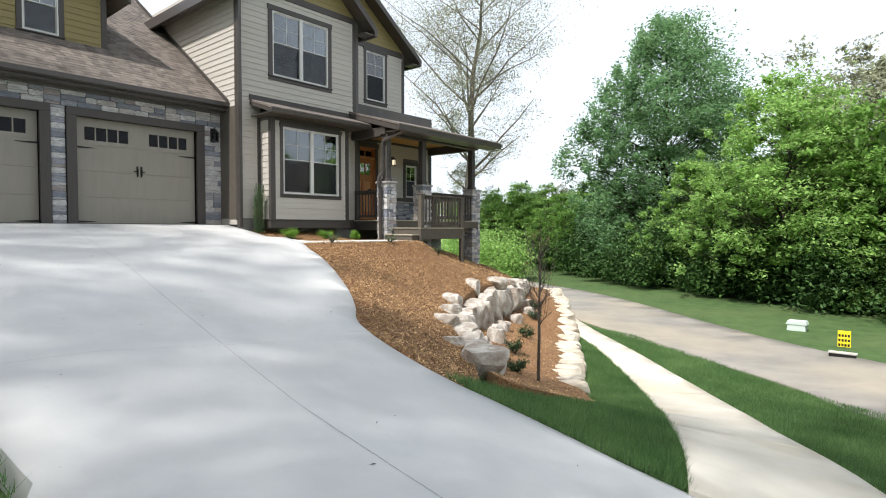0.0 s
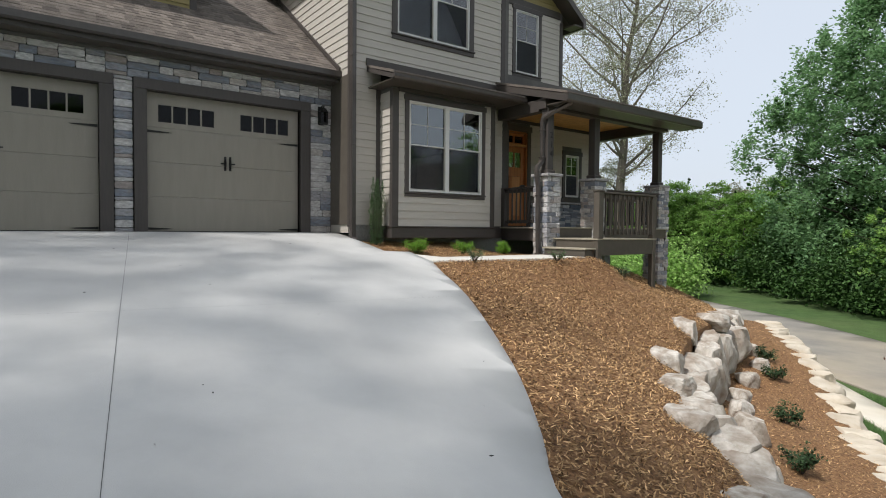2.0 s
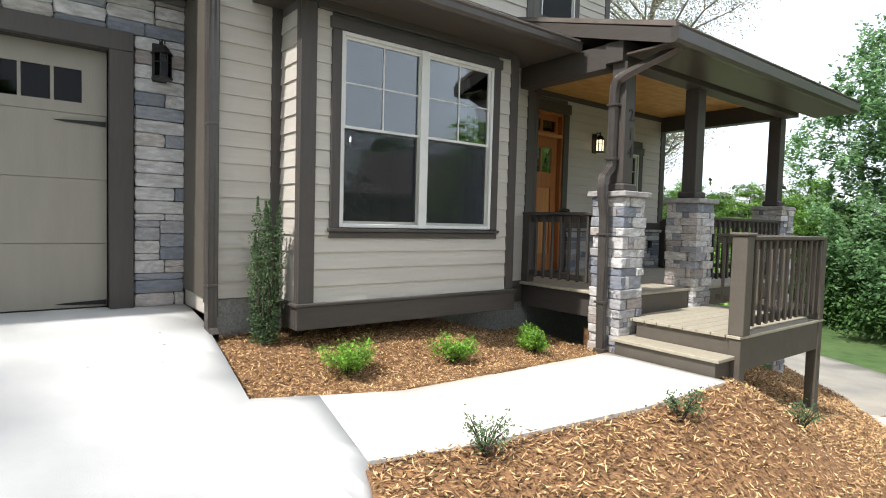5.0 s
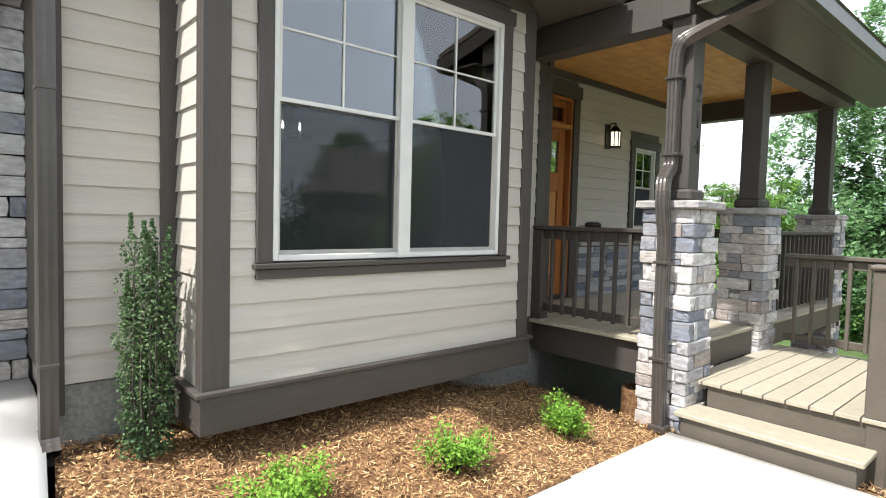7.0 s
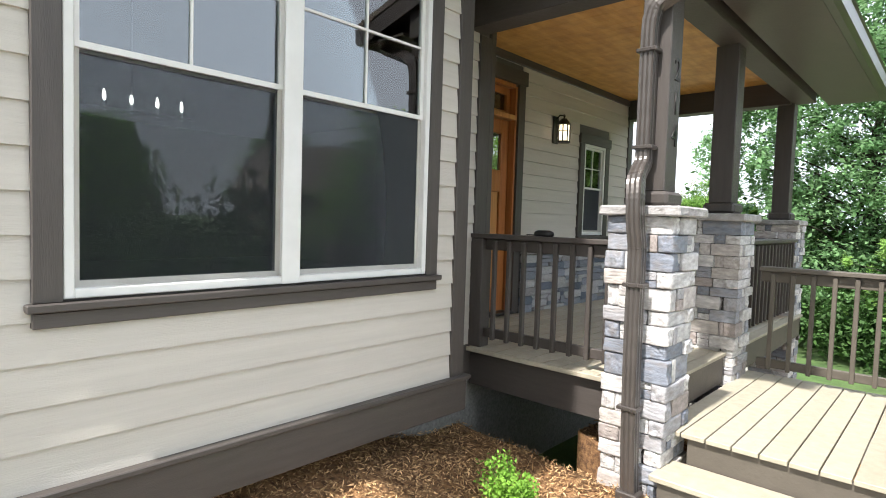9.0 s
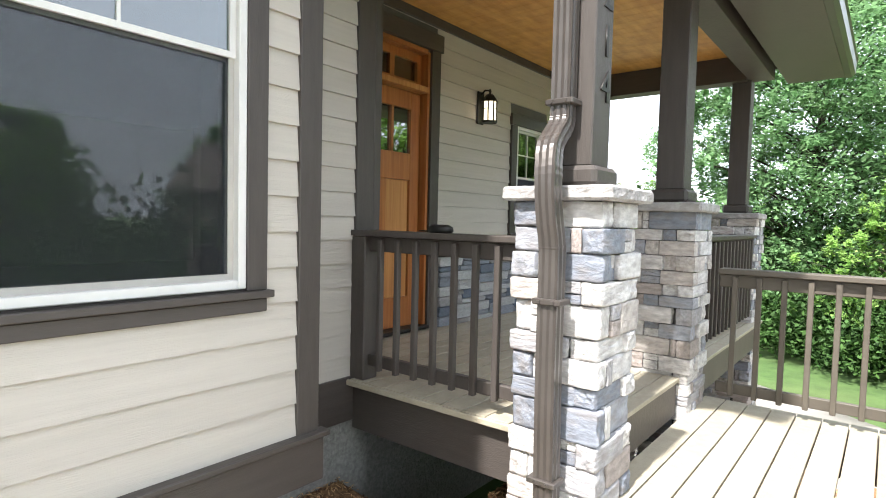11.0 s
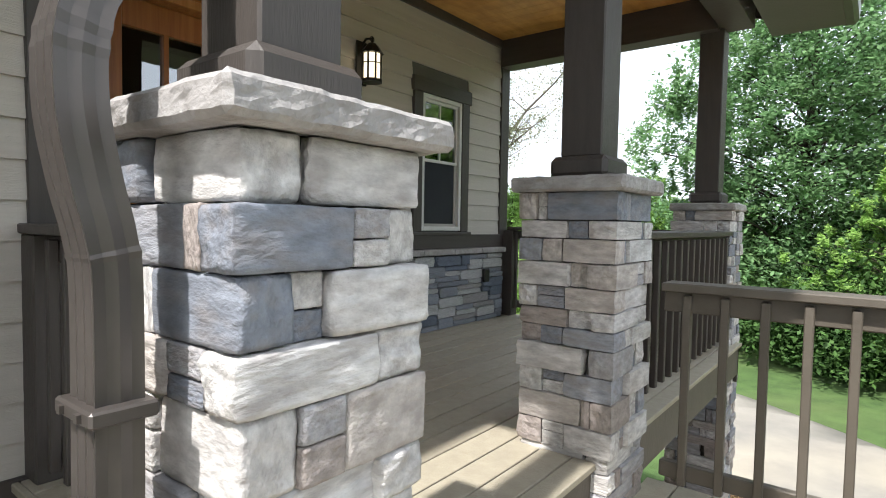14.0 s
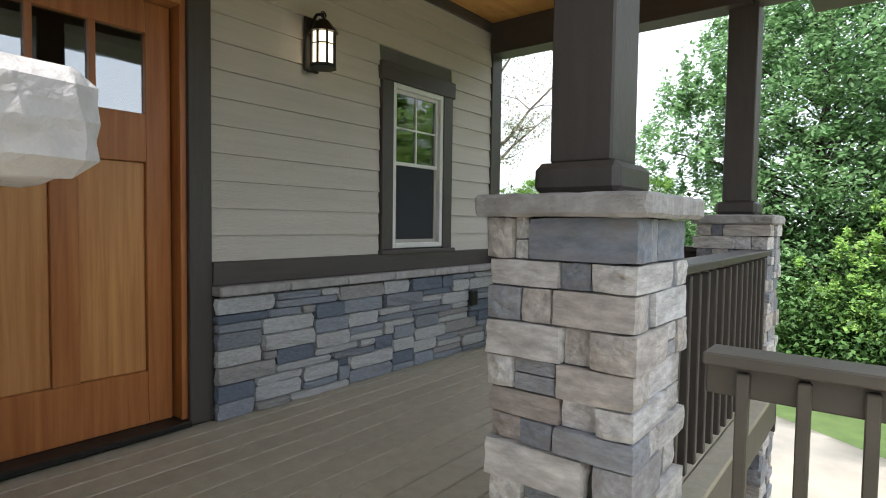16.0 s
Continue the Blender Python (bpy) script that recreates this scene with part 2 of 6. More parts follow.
M_PALEBOX = mat("pale_utility_plastic", (0.55, 0.62, 0.58), (0.6, 0.66, 0.62), rough=0.6)
M_CURB = mat("curb_concrete", (0.38, 0.36, 0.32), (0.46, 0.44, 0.40), scale=3, rough=0.9, bump=0.3)
M_VIEW = mat("far_wall_paint", (0.30, 0.26, 0.20), rough=0.8)


# ---- mesh helpers ----
def mesh_ob(name, verts, faces, material, parent=None, label="", smooth=False, recalc=False):
    me = bpy.data.meshes.new(name)
    me.from_pydata([tuple(v) for v in verts], [], faces)
    if recalc:
        bm = bmesh.new()
        bm.from_mesh(me)
        bmesh.ops.recalc_face_normals(bm, faces=bm.faces)
        bm.to_mesh(me)
        bm.free()
    me.materials.append(material)
    if smooth:
        me.polygons.foreach_set("use_smooth", [True] * len(me.polygons))
    me.update()
    ob = new(name, me)
    ob.parent = parent
    if label:
        ob["label"] = label
    return ob


def empty(name, at=(0, 0, 0), label="", category="", group="", kind=""):
    e = new(name)
    e.location = at
    return tagged(e, label, category, group, kind)


class Shape:
    """Collects solids into one mesh."""

    def __init__(s):
        s.v, s.f = [], []

    def raw(s, v, f, m=None):
        k = len(s.v)
        s.v += [m @ Vector(p) if m else Vector(p) for p in v]
        s.f += [tuple(i + k for i in q) for q in f]
        return s

    def box(s, x0, x1, y0, y1, z0, z1, b=0.0, m=None):
        if b <= 0:
            v = [(x, y, z) for x in (x0, x1) for y in (y0, y1) for z in (z0, z1)]
            return s.raw(v, [(0, 1, 3, 2), (4, 6, 7, 5), (0, 4, 5, 1), (2, 3, 7, 6), (0, 2, 6, 4), (1, 5, 7, 3)], m)
        b = min(b, abs(x1 - x0) / 2.2, abs(y1 - y0) / 2.2, abs(z1 - z0) / 2.2)
        v, ix = [], {}
        for sx, cx in ((-1, x0), (1, x1)):
            for sy, cy in ((-1, y0), (1, y1)):
                for sz, cz in ((-1, z0), (1, z1)):
                    for a, p in enumerate(((cx, cy - b * sy, cz - b * sz), (cx - b * sx, cy, cz - b * sz), (cx - b * sx, cy - b * sy, cz))):
                        ix[sx, sy, sz, a] = len(v)
                        v.append(p)
        f = []
        for q in (-1, 1):
            o = [(-1, -1), (1, -1), (1, 1), (-1, 1)]
            f += [[ix[q, a, c, 0] for a, c in o][::q], [ix[a, q, c, 1] for a, c in o][::-q], [ix[a, c, q, 2] for a, c in o][::q]]
        for a in (-1, 1):
            for c in (-1, 1):
                f += [[ix[a, c, -1, 0], ix[a, c, 1, 0], ix[a, c, 1, 1], ix[a, c, -1, 1]][:: -a * c], [ix[a, -1, c, 0], ix[a, 1, c, 0], ix[a, 1, c, 2], ix[a, -1, c, 2]][:: a * c], [ix[-1, a, c, 1], ix[1, a, c, 1], ix[1, a, c, 2], ix[-1, a, c, 2]][:: -a * c]]
                for d in (-1, 1):
                    f.append([ix[a, c, d, 0], ix[a, c, d, 1], ix[a, c, d, 2]][:: a * c * d])
        return s.raw(v, [tuple(q) for q in f], m)

    def prism(s, pts, axis, a, b):
        """Polygon pts in the two other axes, extruded along axis from a to b."""
        n = len(pts)
        mk = {"x": lambda p, c: (c, p[0], p[1]), "y": lambda p, c: (p[0], c, p[1]), "z": lambda p, c: (p[0], p[1], c)}[axis]
        v = [mk(p, a) for p in pts] + [mk(p, b) for p in pts]
        return s.raw(v, [tuple(range(n))[::-1], tuple(range(n, 2 * n))] + [(i, (i + 1) % n, n + (i + 1) % n, n + i) for i in range(n)])

    def tube(s, pts, radii, sides=8):
        pts = [Vector(p) for p in pts]
        k = len(s.v)
        for i, p in enumerate(pts):
            d = (pts[min(i + 1, len(pts) - 1)] - pts[max(i - 1, 0)]).normalized()
            u = d.cross(Vector((0.3, 0.95, 0.1))).normalized()
            w = d.cross(u)
            r = radii[i] if isinstance(radii, (list, tuple)) else radii
            s.v += [p + (u * math.cos(2 * math.pi * j / sides) + w * math.sin(2 * math.pi * j / sides)) * r for j in range(sides)]
        for i in range(len(pts) - 1):
            for j in range(sides):
                s.f.append((k + i * sides + j, k + i * sides + (j + 1) % sides, k + (i + 1) * sides + (j + 1) % sides, k + (i + 1) * sides + j))
        s.f.append(tuple(range(k, k + sides))[::-1])
        s.f.append(tuple(range(k + (len(pts) - 1) * sides, k + len(pts) * sides)))
        return s

    def ob(s, name, material, parent=None, label="", smooth=False):
        return mesh_ob(name, s.v, s.f, material, parent, label, smooth, recalc=len(s.f) < 3000)


def box(name, dims, material, parent=None, b=0.004, label=""):
    return Shape().box(*dims, b=b).ob(name, material, parent, label)


def quads(name, centers, u, w, material, parent=None, label="", kind="stuff", tri=False):
    """Many small leaves or chips at once: arrays of centres and two half axes."""
    n = len(centers)
    P = np.stack([centers - u, centers + w * 0.9, centers + u, centers - w * 0.9], 1) if not tri else np.stack([centers - w, centers + w, centers + u], 1)
    k = P.shape[1]
    me = bpy.data.meshes.new(name)
    me.vertices.add(n * k)
    me.vertices.foreach_set("co", P.reshape(-1).astype(np.float32))
    me.loops.add(n * k)
    me.loops.foreach_set("vertex_index", np.arange(n * k, dtype=np.int32))
    me.polygons.add(n)
    me.polygons.foreach_set("loop_start", np.arange(0, n * k, k, dtype=np.int32))
    me.polygons.foreach_set("loop_total", np.full(n, k, dtype=np.int32))
    me.materials.append(material)
    me.update(calc_edges=True)
    ob = new(name, me)
    ob.parent = parent
    if kind:
        ob["kind"] = kind
    if label:
        ob["label"] = label
    return ob


rs = np.random.RandomState(7)


def rand_axes(n, size, flat=0.0):
    a = rs.normal(size=(n, 3))
    a[:, 2] *= 1 - flat
    a /= np.linalg.norm(a, axis=1)[:, None]
    c = rs.normal(size=(n, 3))
    c[:, 2] *= 1 - flat
    b = np.cross(a, c)
    if flat:
        b = np.cross(a, np.array([0, 0, 1.0]) + 0.35 * rs.normal(size=(n, 3)))
    b /= np.linalg.norm(b, axis=1)[:, None]
    return a * size, b * size


# ---- terrain ----
def zdrive(x, y):
    x = max(x, 0.3)
    drop = min(max(0.05 * (x - 6), 0), 0.25)
    return -0.118 * (x - 0.3) - 0.0012 * x * x * min(max(y + 4, -1.5), 6) - drop


def spline(P):
    P = np.array(P, float)
    n = len(P)
    U = lambda r: np.where(r > 0, r * r * np.log(r + 1e-12), 0)
    d = np.hypot(P[:, 0, None] - P[None, :, 0], P[:, 1, None] - P[None, :, 1])
    A = np.zeros((n + 3, n + 3))
    A[:n, :n] = U(d) + 0.3 * np.eye(n)
    A[:n, n] = 1
    A[:n, n + 1:] = P[:, :2]
    A[n, :n] = 1
    A[n + 1:, :n] = P[:, :2].T
    w = np.linalg.solve(A, np.r_[P[:, 2], 0, 0, 0])
    return lambda x, y: float(U(np.hypot(P[:, 0] - x, P[:, 1] - y)) @ w[:n] + w[n] + w[n + 1] * x + w[n + 2] * y)


low = spline([(20, -5, -2.1), (16, 0, -2.45), (13.2, -3, -1.8), (8, 10, -3.15), (3, 17, -3.2), (3, 27, -3.15), (14, 10, -3.05), (20, 5, -2.75), (10, 2.4, -2.95), (11.5, 0, -2.3),
              (5.4, 9.6, -3.0), (-10, 20, -3.3), (-5, 30, -3.3), (12, 25, -3.1), (30, 12, -2.7), (30, -12, -2.2), (20, -20, -1.5), (7.6, 5.4, -2.95), (11, -1.6, -1.85), (-6, 12, -3.2)])
bed = spline([(6.9, 5.2, -2.7), (7.5, 4.4, -2.6), (5.6, 6.9, -2.45), (5.7, 8.95, -2.5), (10.2, 0.4, -2.4), (10, 1.6, -2.65), (10.6, -1.3, -1.8), (8.9, 2.2, -2.6)])
up = spline([(5, 2.5, -0.88), (4.6, 1.9, -0.66), (5, 7.5, -1.7), (6.3, 3.2, -1.5), (4.0, 6.0, -0.95), (2.9, 1.4, -0.5), (8.4, -1.2, -1.2), (6.7, 2.7, -1.65), (3.9, 4.2, -0.6), (9, -0.6, -1.6),
             (10.3, -1.6, -1.7), (3.0, 9, -1.4), (5.6, 0.6, -0.75), (4.7, 8.3, -1.75)])


def edge_dist(x, y):
    best = 9.0
    for (ax, ay), (bx, by) in zip(EDGE0, EDGE0[1:]):
        dx, dy = bx - ax, by - ay
        t = min(max(((x - ax) * dx + (y - ay) * dy) / (dx * dx + dy * dy), 0), 1)
        best = min(best, math.hypot(x - ax - t * dx, y - ay - t * dy))
    return best


EDGE0 = [(3.3, 0.95), (5.0, 0.13), (6.9, -0.75), (8.2, -1.55), (8.8, -2.1), (9.35, -2.42), (11.0, -2.82), (12.5, -2.95), (13.5, -2.9), (15.2, -2.4)]
LOW_S, BED_S, UP_S = low, bed, up
low0 = lambda x, y: LOW_S(x, y) - 0.2
bed0 = lambda x, y: BED_S(x, y) - 0.15
up0 = lambda x, y: UP_S(x, y) - 0.07 * min(max(x + y * 0.5 - 5, 0), 3)


def near_drive(f, reach):
    def g(x, y):
        k = min(edge_dist(x, y) / reach, 1)
        k = k * k * (3 - 2 * k)
        return f(x, y) * k + (zdrive(x, y) - 0.012) * (1 - k)
    return g


low, bed = near_drive(low0, 1.6), near_drive(bed0, 0.9)
_up1 = near_drive(up0, 1.0)

PATH_EDGE = [(3.48, 0.84), (3.68, 1.6), (3.84, 3.0), (3.84, 4.24), (2.7, 4.3)]


def poly_dist(x, y, line):
    best = 9.0
    for (ax, ay), (bx, by) in zip(line, line[1:]):
        dx, dy = bx - ax, by - ay
        t = min(max(((x - ax) * dx + (y - ay) * dy) / (dx * dx + dy * dy), 0), 1)
        best = min(best, math.hypot(x - ax - t * dx, y - ay - t * dy))
    return best


def up(x, y):
    k = min(poly_dist(x, y, PATH_EDGE) / 0.9, 1)
    k = k * k * (3 - 2 * k)
    return _up1(x, y) * k + (1 - k) * (-0.445)


def inside(p, poly):
    x, y = p
    r = False
    for i in range(len(poly)):
        (x0, y0), (x1, y1) = poly[i], poly[i - 1]
        if (y0 > y) != (y1 > y) and x < (x1 - x0) * (y - y0) / (y1 - y0) + x0:
            r = not r
    return r


def densify(poly, step=0.5):
    out = []
    for i in range(len(poly)):
        a, b = Vector(poly[i]), Vector(poly[(i + 1) % len(poly)])
        n = max(1, int((b - a).length / step))
        out += [tuple(a.lerp(b, k / n)) for k in range(n)]
    return out


def smooth_line(pts, n=6):
    """Catmull-Rom through the points."""
    P = [Vector(p) for p in pts]
    P = [P[0] * 2 - P[1]] + P + [P[-1] * 2 - P[-2]]
    out = []
    for i in range(1, len(P) - 2):
        for k in range(n):
            t = k / n
            out.append(tuple(0.5 * (2 * P[i] + (P[i + 1] - P[i - 1]) * t + (2 * P[i - 1] - 5 * P[i] + 4 * P[i + 1] - P[i + 2]) * t * t + (3 * P[i] - P[i - 1] - 3 * P[i + 1] + P[i + 2]) * t ** 3)))
    return out + [tuple(P[-2])]


def sheet(name, poly, height, material, thick=0.12, lift=0.0, cell=0.5, label="", kind="structure", bumpy=0.0, parent=None):
    """A slab over a polygon that follows the height function, with sides."""
    from_poly = densify(poly, cell)
    bm = bmesh.new()
    vs = [bm.verts.new((x, y, 0)) for x, y in from_poly]
    face = bm.faces.new(vs)
    xs, ys = [p[0] for p in from_poly], [p[1] for p in from_poly]
    geom = bm.faces[:] + bm.edges[:] + bm.verts[:]
    bmesh.ops.triangulate(bm, faces=bm.faces[:])
    for axis, lo, hi in ((0, min(xs), max(xs)), (1, min(ys), max(ys))):
        c = lo + cell
        while c < hi:
            co, no = [0, 0, 0], [0, 0, 0]
            co[axis], no[axis] = c, 1
            bmesh.ops.bisect_plane(bm, geom=bm.faces[:] + bm.edges[:] + bm.verts[:], plane_co=co, plane_no=no)
            c += cell
    bmesh.ops.recalc_face_normals(bm, faces=bm.faces[:])
    if sum(f.normal.z for f in bm.faces) < 0:
        bmesh.ops.reverse_faces(bm, faces=bm.faces[:])
    for v in bm.verts:
        v.co.z = height(v.co.x, v.co.y) + lift + (bumpy * noise.noise(v.co * 1.7) if bumpy else 0)
    if thick:
        r = bmesh.ops.extrude_face_region(bm, geom=[e for e in bm.edges if e.is_boundary])
        for v in r["geom"]:
            if isinstance(v, bmesh.types.BMVert):
                v.co.z -= thick
    me = bpy.data.meshes.new(name)
    bm.to_mesh(me)
    bm.free()
    me.materials.append(material)
    me.polygons.foreach_set("use_smooth", [abs(p.normal.z) > 0.3 for p in me.polygons])
    ob = new(name, me)
    ob.parent = parent
    if kind:
        tagged(ob, label, kind=kind)
    return ob


DRIVE_EDGE = smooth_line([(3.47, 0.84), (4.17, 0.51), (4.75, 0.28), (5.45, -0.04), (6.1, -0.38), (6.85, -0.78), (7.6, -1.22), (8.35, -1.76), (8.8, -2.13), (9.3, -2.34), (9.8, -2.47), (10.5, -2.58), (11.26, -2.6), (12.2, -2.7), (12.74, -2.79), (13.27, -2.83)], 3)
DRIVE = [(-0.3, -7.6), (-0.3, 0.66), (0.8, 0.66), (2.5, 0.5), (2.6, 0.95)] + DRIVE_EDGE + [(15.2, -2.4), (16.5, -3.0), (19, -8), (15.5, -12.5), (13.6, -9.5), (12.7, -7.5), (11.95, -6.6), (11.3, -6.33), (10.6, -6.36), (8, -6.65), (4, -7.4)]
ROCKLINE = smooth_line([(3.0, 10.6), (4.1, 9.0), (5.05, 7.4), (5.6, 5.7), (6.2, 4.0), (6.9, 2.6), (7.6, 1.5), (8.5, 0.6), (9.6, -0.4), (10.6, -1.5)], 3)
WALLLINE = smooth_line([(3.4, 12.6), (4.5, 11.0), (5.8, 9.1), (7.05, 7.05), (8.1, 5.0), (8.8, 3.85), (9.3, 2.75), (9.95, 1.7)], 4)
SW_L = smooth_line([(3.5, 12.3), (5.3, 9.7), (6.75, 7.95), (8.2, 6.5), (9.4, 5.05), (10.55, 3.5), (11.5, 1.6), (12.15, 0.0), (12.9, -1.78), (13.27, -2.85)], 3)
SW_R = smooth_line([(4.8, 11.4), (6.4, 9.6), (7.8, 8.2), (9.2, 6.85), (10.4, 5.6), (11.3, 4.6), (12.4, 3.0), (13.3, 1.1), (14.1, -0.5), (14.9, -2.3)], 3)
ROAD_N = smooth_line([(-16, 23.5), (-6, 19.5), (-1.6, 16.8), (3.2, 13.0), (5.2, 10.9), (7.45, 9.45), (9.0, 8.6), (10.3, 7.7), (11.7, 6.8), (12.8, 5.85), (14.1, 4.3), (19, 0.5), (25, -6)], 4)
ROAD_F = smooth_line([(-14, 29.5), (-5.5, 24.4), (-1.5, 21.9), (0.8, 20.6), (3.6, 18.5), (5.6, 16.8), (7.6, 14.9), (9.95, 12.8), (11.8, 11.2), (13.8, 9.7), (20, 6), (28, 0)], 4)


def ground_z(x, y):
    r = math.hypot(x - 5, y - 8)
    z = low(x, y) if r < 28 else low(5 + (x - 5) * 28 / r, 8 + (y - 8) * 28 / r)
    if r > 28:
        z += 0.06 * (r - 28) if r < 60 else 1.9
    if inside((x, y), DRIVE):
        z = min(z, zdrive(x, y) - 0.25)
    elif x < 16 and y < -5.9:
        z = zdrive(min(x, 15), -7) - 0.03
    elif x < 2.6 and 0.6 < y < 9:
        z = -0.6 if y < 4.3 else -1.2
    elif x < 0.4 and y <= 0.7:
        z = -0.3
    return z


def grid_ground():
    rng = [-400, -200, -120, -80, -60, -45] + [i for i in range(-34, -12, 3)] + [round(-12 + 0.6 * i, 2) for i in range(62)] + [28, 31, 34, 37, 40, 45, 55, 70, 100, 200, 400]
    ry = [-400, -200, -120, -80, -60, -45] + [i for i in range(-34, -14, 3)] + [round(-14 + 0.6 * i, 2) for i in range(78)] + [36, 39, 42, 46, 55, 70, 100, 200, 400]
    v = [(x, y, ground_z(x, y)) for x in rng for y in ry]
    n = len(ry)
    f = [(i * n + j, (i + 1) * n + j, (i + 1) * n + j + 1, i * n + j + 1) for i in range(len(rng) - 1) for j in range(n - 1)]
    tagged(mesh_ob("ground", v, f, M_LAWN, smooth=True), "grassy ground sloping down from the house to the road", kind="structure")


grid_ground()
sheet("driveway", DRIVE, zdrive, M_CONC, 0.5, cell=0.6, label="broad pale concrete driveway sloping down from the garage")
sheet("road", ROAD_N + ROAD_F[::-1], low, M_ROAD, 0.1, 0.03, cell=1.5, label="worn grey asphalt road with sandy patches, curving round the house")
sheet("sidewalk", SW_L + SW_R[::-1], low, M_SIDEC, 0.12, 0.05, cell=0.8, label="pale concrete sidewalk curving between two grass strips")


def zwalk(x, y):
    k = min(max((y - 0.5) / 1.2, 0), 1)
    return (zdrive(x, y) + 0.004) * (1 - k) - 0.42 * k


sheet("garden_path", [(2.5, 0.505), (2.605, 0.96), (3.48, 0.84), (3.68, 1.6), (3.84, 3.0), (3.84, 4.24), (2.58, 4.24), (2.54, 2.0)], zwalk, M_WALKC, 0.14, cell=0.4, label="pale concrete path from the driveway to the porch steps")
ROCKTOP = [(x - 0.15, y - 0.1) for x, y in ROCKLINE]
UPPOLY = [(3.49, 0.8)] + DRIVE_EDGE[1:-10] + ROCKTOP[::-1] + [(1.9, 10.6), (1.9, 4.7), (2.7, 4.4), (3.82, 4.25), (3.82, 3.0), (3.66, 1.6)]
sheet("upper_mulch_bed", UPPOLY, up, M_MULCH, 0.4, 0.0, cell=0.35, bumpy=0.03, label="sloping bed of reddish-brown bark mulch")
BEDPOLY = ROCKLINE + [(11.0, -1.6), (11.2, -0.8), (10.9, 0.6), (10.3, 1.5)] + WALLLINE[::-1][1:]
sheet("lower_mulch_bed", BEDPOLY, bed, M_MULCH, 0.3, 0.02, cell=0.35, bumpy=0.03, label="lower terrace bed of bark mulch behind a low stone edge")
HBED = [(0.9, 0.69), (2.46, 0.52), (2.55, 2.0), (2.61, 4.34), (0.9, 4.5)]


def zhbed(x, y):
    a = -0.14 - 0.2 * min(max(x - 0.95, 0), 1.2) - 0.03 * min(y, 1.6)
    k = min(max((y - 3.0) / 1.1, 0), 1)
    return a * (1 - k) - 0.47 * k


sheet("house_mulch_bed", HBED, zhbed, M_MULCH, 0.3, cell=0.3, bumpy=0.03, label="mulch bed along the house wall")


def scatter(poly, n, height, lift):
    xs, ys = [p[0] for p in poly], [p[1] for p in poly]
    out = []
    while len(out) < n:
        x, y = rs.uniform(min(xs), max(xs)), rs.uniform(min(ys), max(ys))
        if inside((x, y), poly):
            out.append((x, y, height(x, y) + rs.uniform(*lift) + 0.03 * noise.noise(Vector((x, y, 0)) * 1.7)))
    return np.array(out)


for _nm, _p, _h, _c, _s in (("mulch_chips", UPPOLY, up, 60000, 0.024), ("mulch_chips", BEDPOLY, bed, 26000, 0.022), ("mulch_chips", HBED, zhbed, 26000, 0.016)):
    c = scatter(_p, _c, _h, (0.0, 0.035))
    u, w = rand_axes(len(c), _s, 0.6)
    k = rs.uniform(0.5, 1.7, (len(c), 1))
    tagged(quads(_nm, c, u * k, w * 0.28, M_CHIP), "loose shredded wood chips lying over the mulch bed", "mulch", kind="stuff")

GRASS1 = [(10.7, -2.55)] + [p for p in DRIVE_EDGE if p[0] > 10.9] + SW_L[::-1][1:-6] + WALLLINE[8:] + [(10.6, 1.7), (11.3, 0.0), (11.2, -1.2)]
GRASS2 = SW_R[3:] + [(16.0, 2.6), (14.4, 4.4), (12.7, 5.8), (10.6, 7.6), (7.9, 9.5)]


def blades(poly, n, height, hgt, name="grass_blades"):
    c = scatter(poly, n, height, (0.0, 0.01))
    up_ = np.stack([rs.normal(0, 0.35, n) * hgt, rs.normal(0, 0.35, n) * hgt, rs.uniform(0.6, 1.3, n) * hgt], 1)
    a = rs.uniform(0, 6.28, n)
    w = np.stack([np.cos(a), np.sin(a), np.zeros(n)], 1) * 0.004
    tagged(quads(name, c, up_, w, M_BLADE, tri=True), "dense green lawn grass", "grass", kind="stuff")


blades(GRASS1, 70000, low, 0.09)
blades(GRASS2, 70000, low, 0.08)
blades([(8.6, -6.66), (10.6, -6.42), (11.3, -6.4), (11.9, -6.62), (12.62, -7.52), (13.4, -9.2), (10, -9.5)], 16000, lambda x, y: ground_z(x, y), 0.09)

litter = scatter(DRIVE, 130, zdrive, (0.004, 0.01))
litter[:, 2] = [zdrive(a_, b_) + 0.006 for a_, b_ in litter[:, :2]]
la_, lb_ = rand_axes(130, 0.02, 0.97)
tagged(quads("leaf_litter", litter, la_ * rs.uniform(0.4, 1.3, (130, 1)), lb_ * 0.3, M_JOINT), "small dark leaf scraps on the concrete", "leaf litter", kind="stuff")

# driveway joints: recessed lines
J = Shape()


def joint(a, b):
    A, B = Vector(a), Vector(b)
    n = max(2, int((B - A).length / 0.4))
    d = (B - A).normalized()
    q = Vector((-d.y, d.x)) * 0.0014
    for i in range(n):
        p0, p1 = A.lerp(B, i / n), A.lerp(B, (i + 1) / n)
        v = [(p.x + s * q.x, p.y + s * q.y, zdrive(p.x, p.y) + 0.004) for p in (p0, p1) for s in (-1, 1)]
        J.raw(v, [(0, 1, 3, 2)])


joint((0.4, -3.07), (13.0, -4.87))
joint((5.42, -0.04), (5.62, -7.0))
joint((9.47, -2.42), (9.42, -6.7))
J.ob("driveway_joint", M_JOINT)["kind"] = "structure"


# ---- house ----
LAP = 0.152




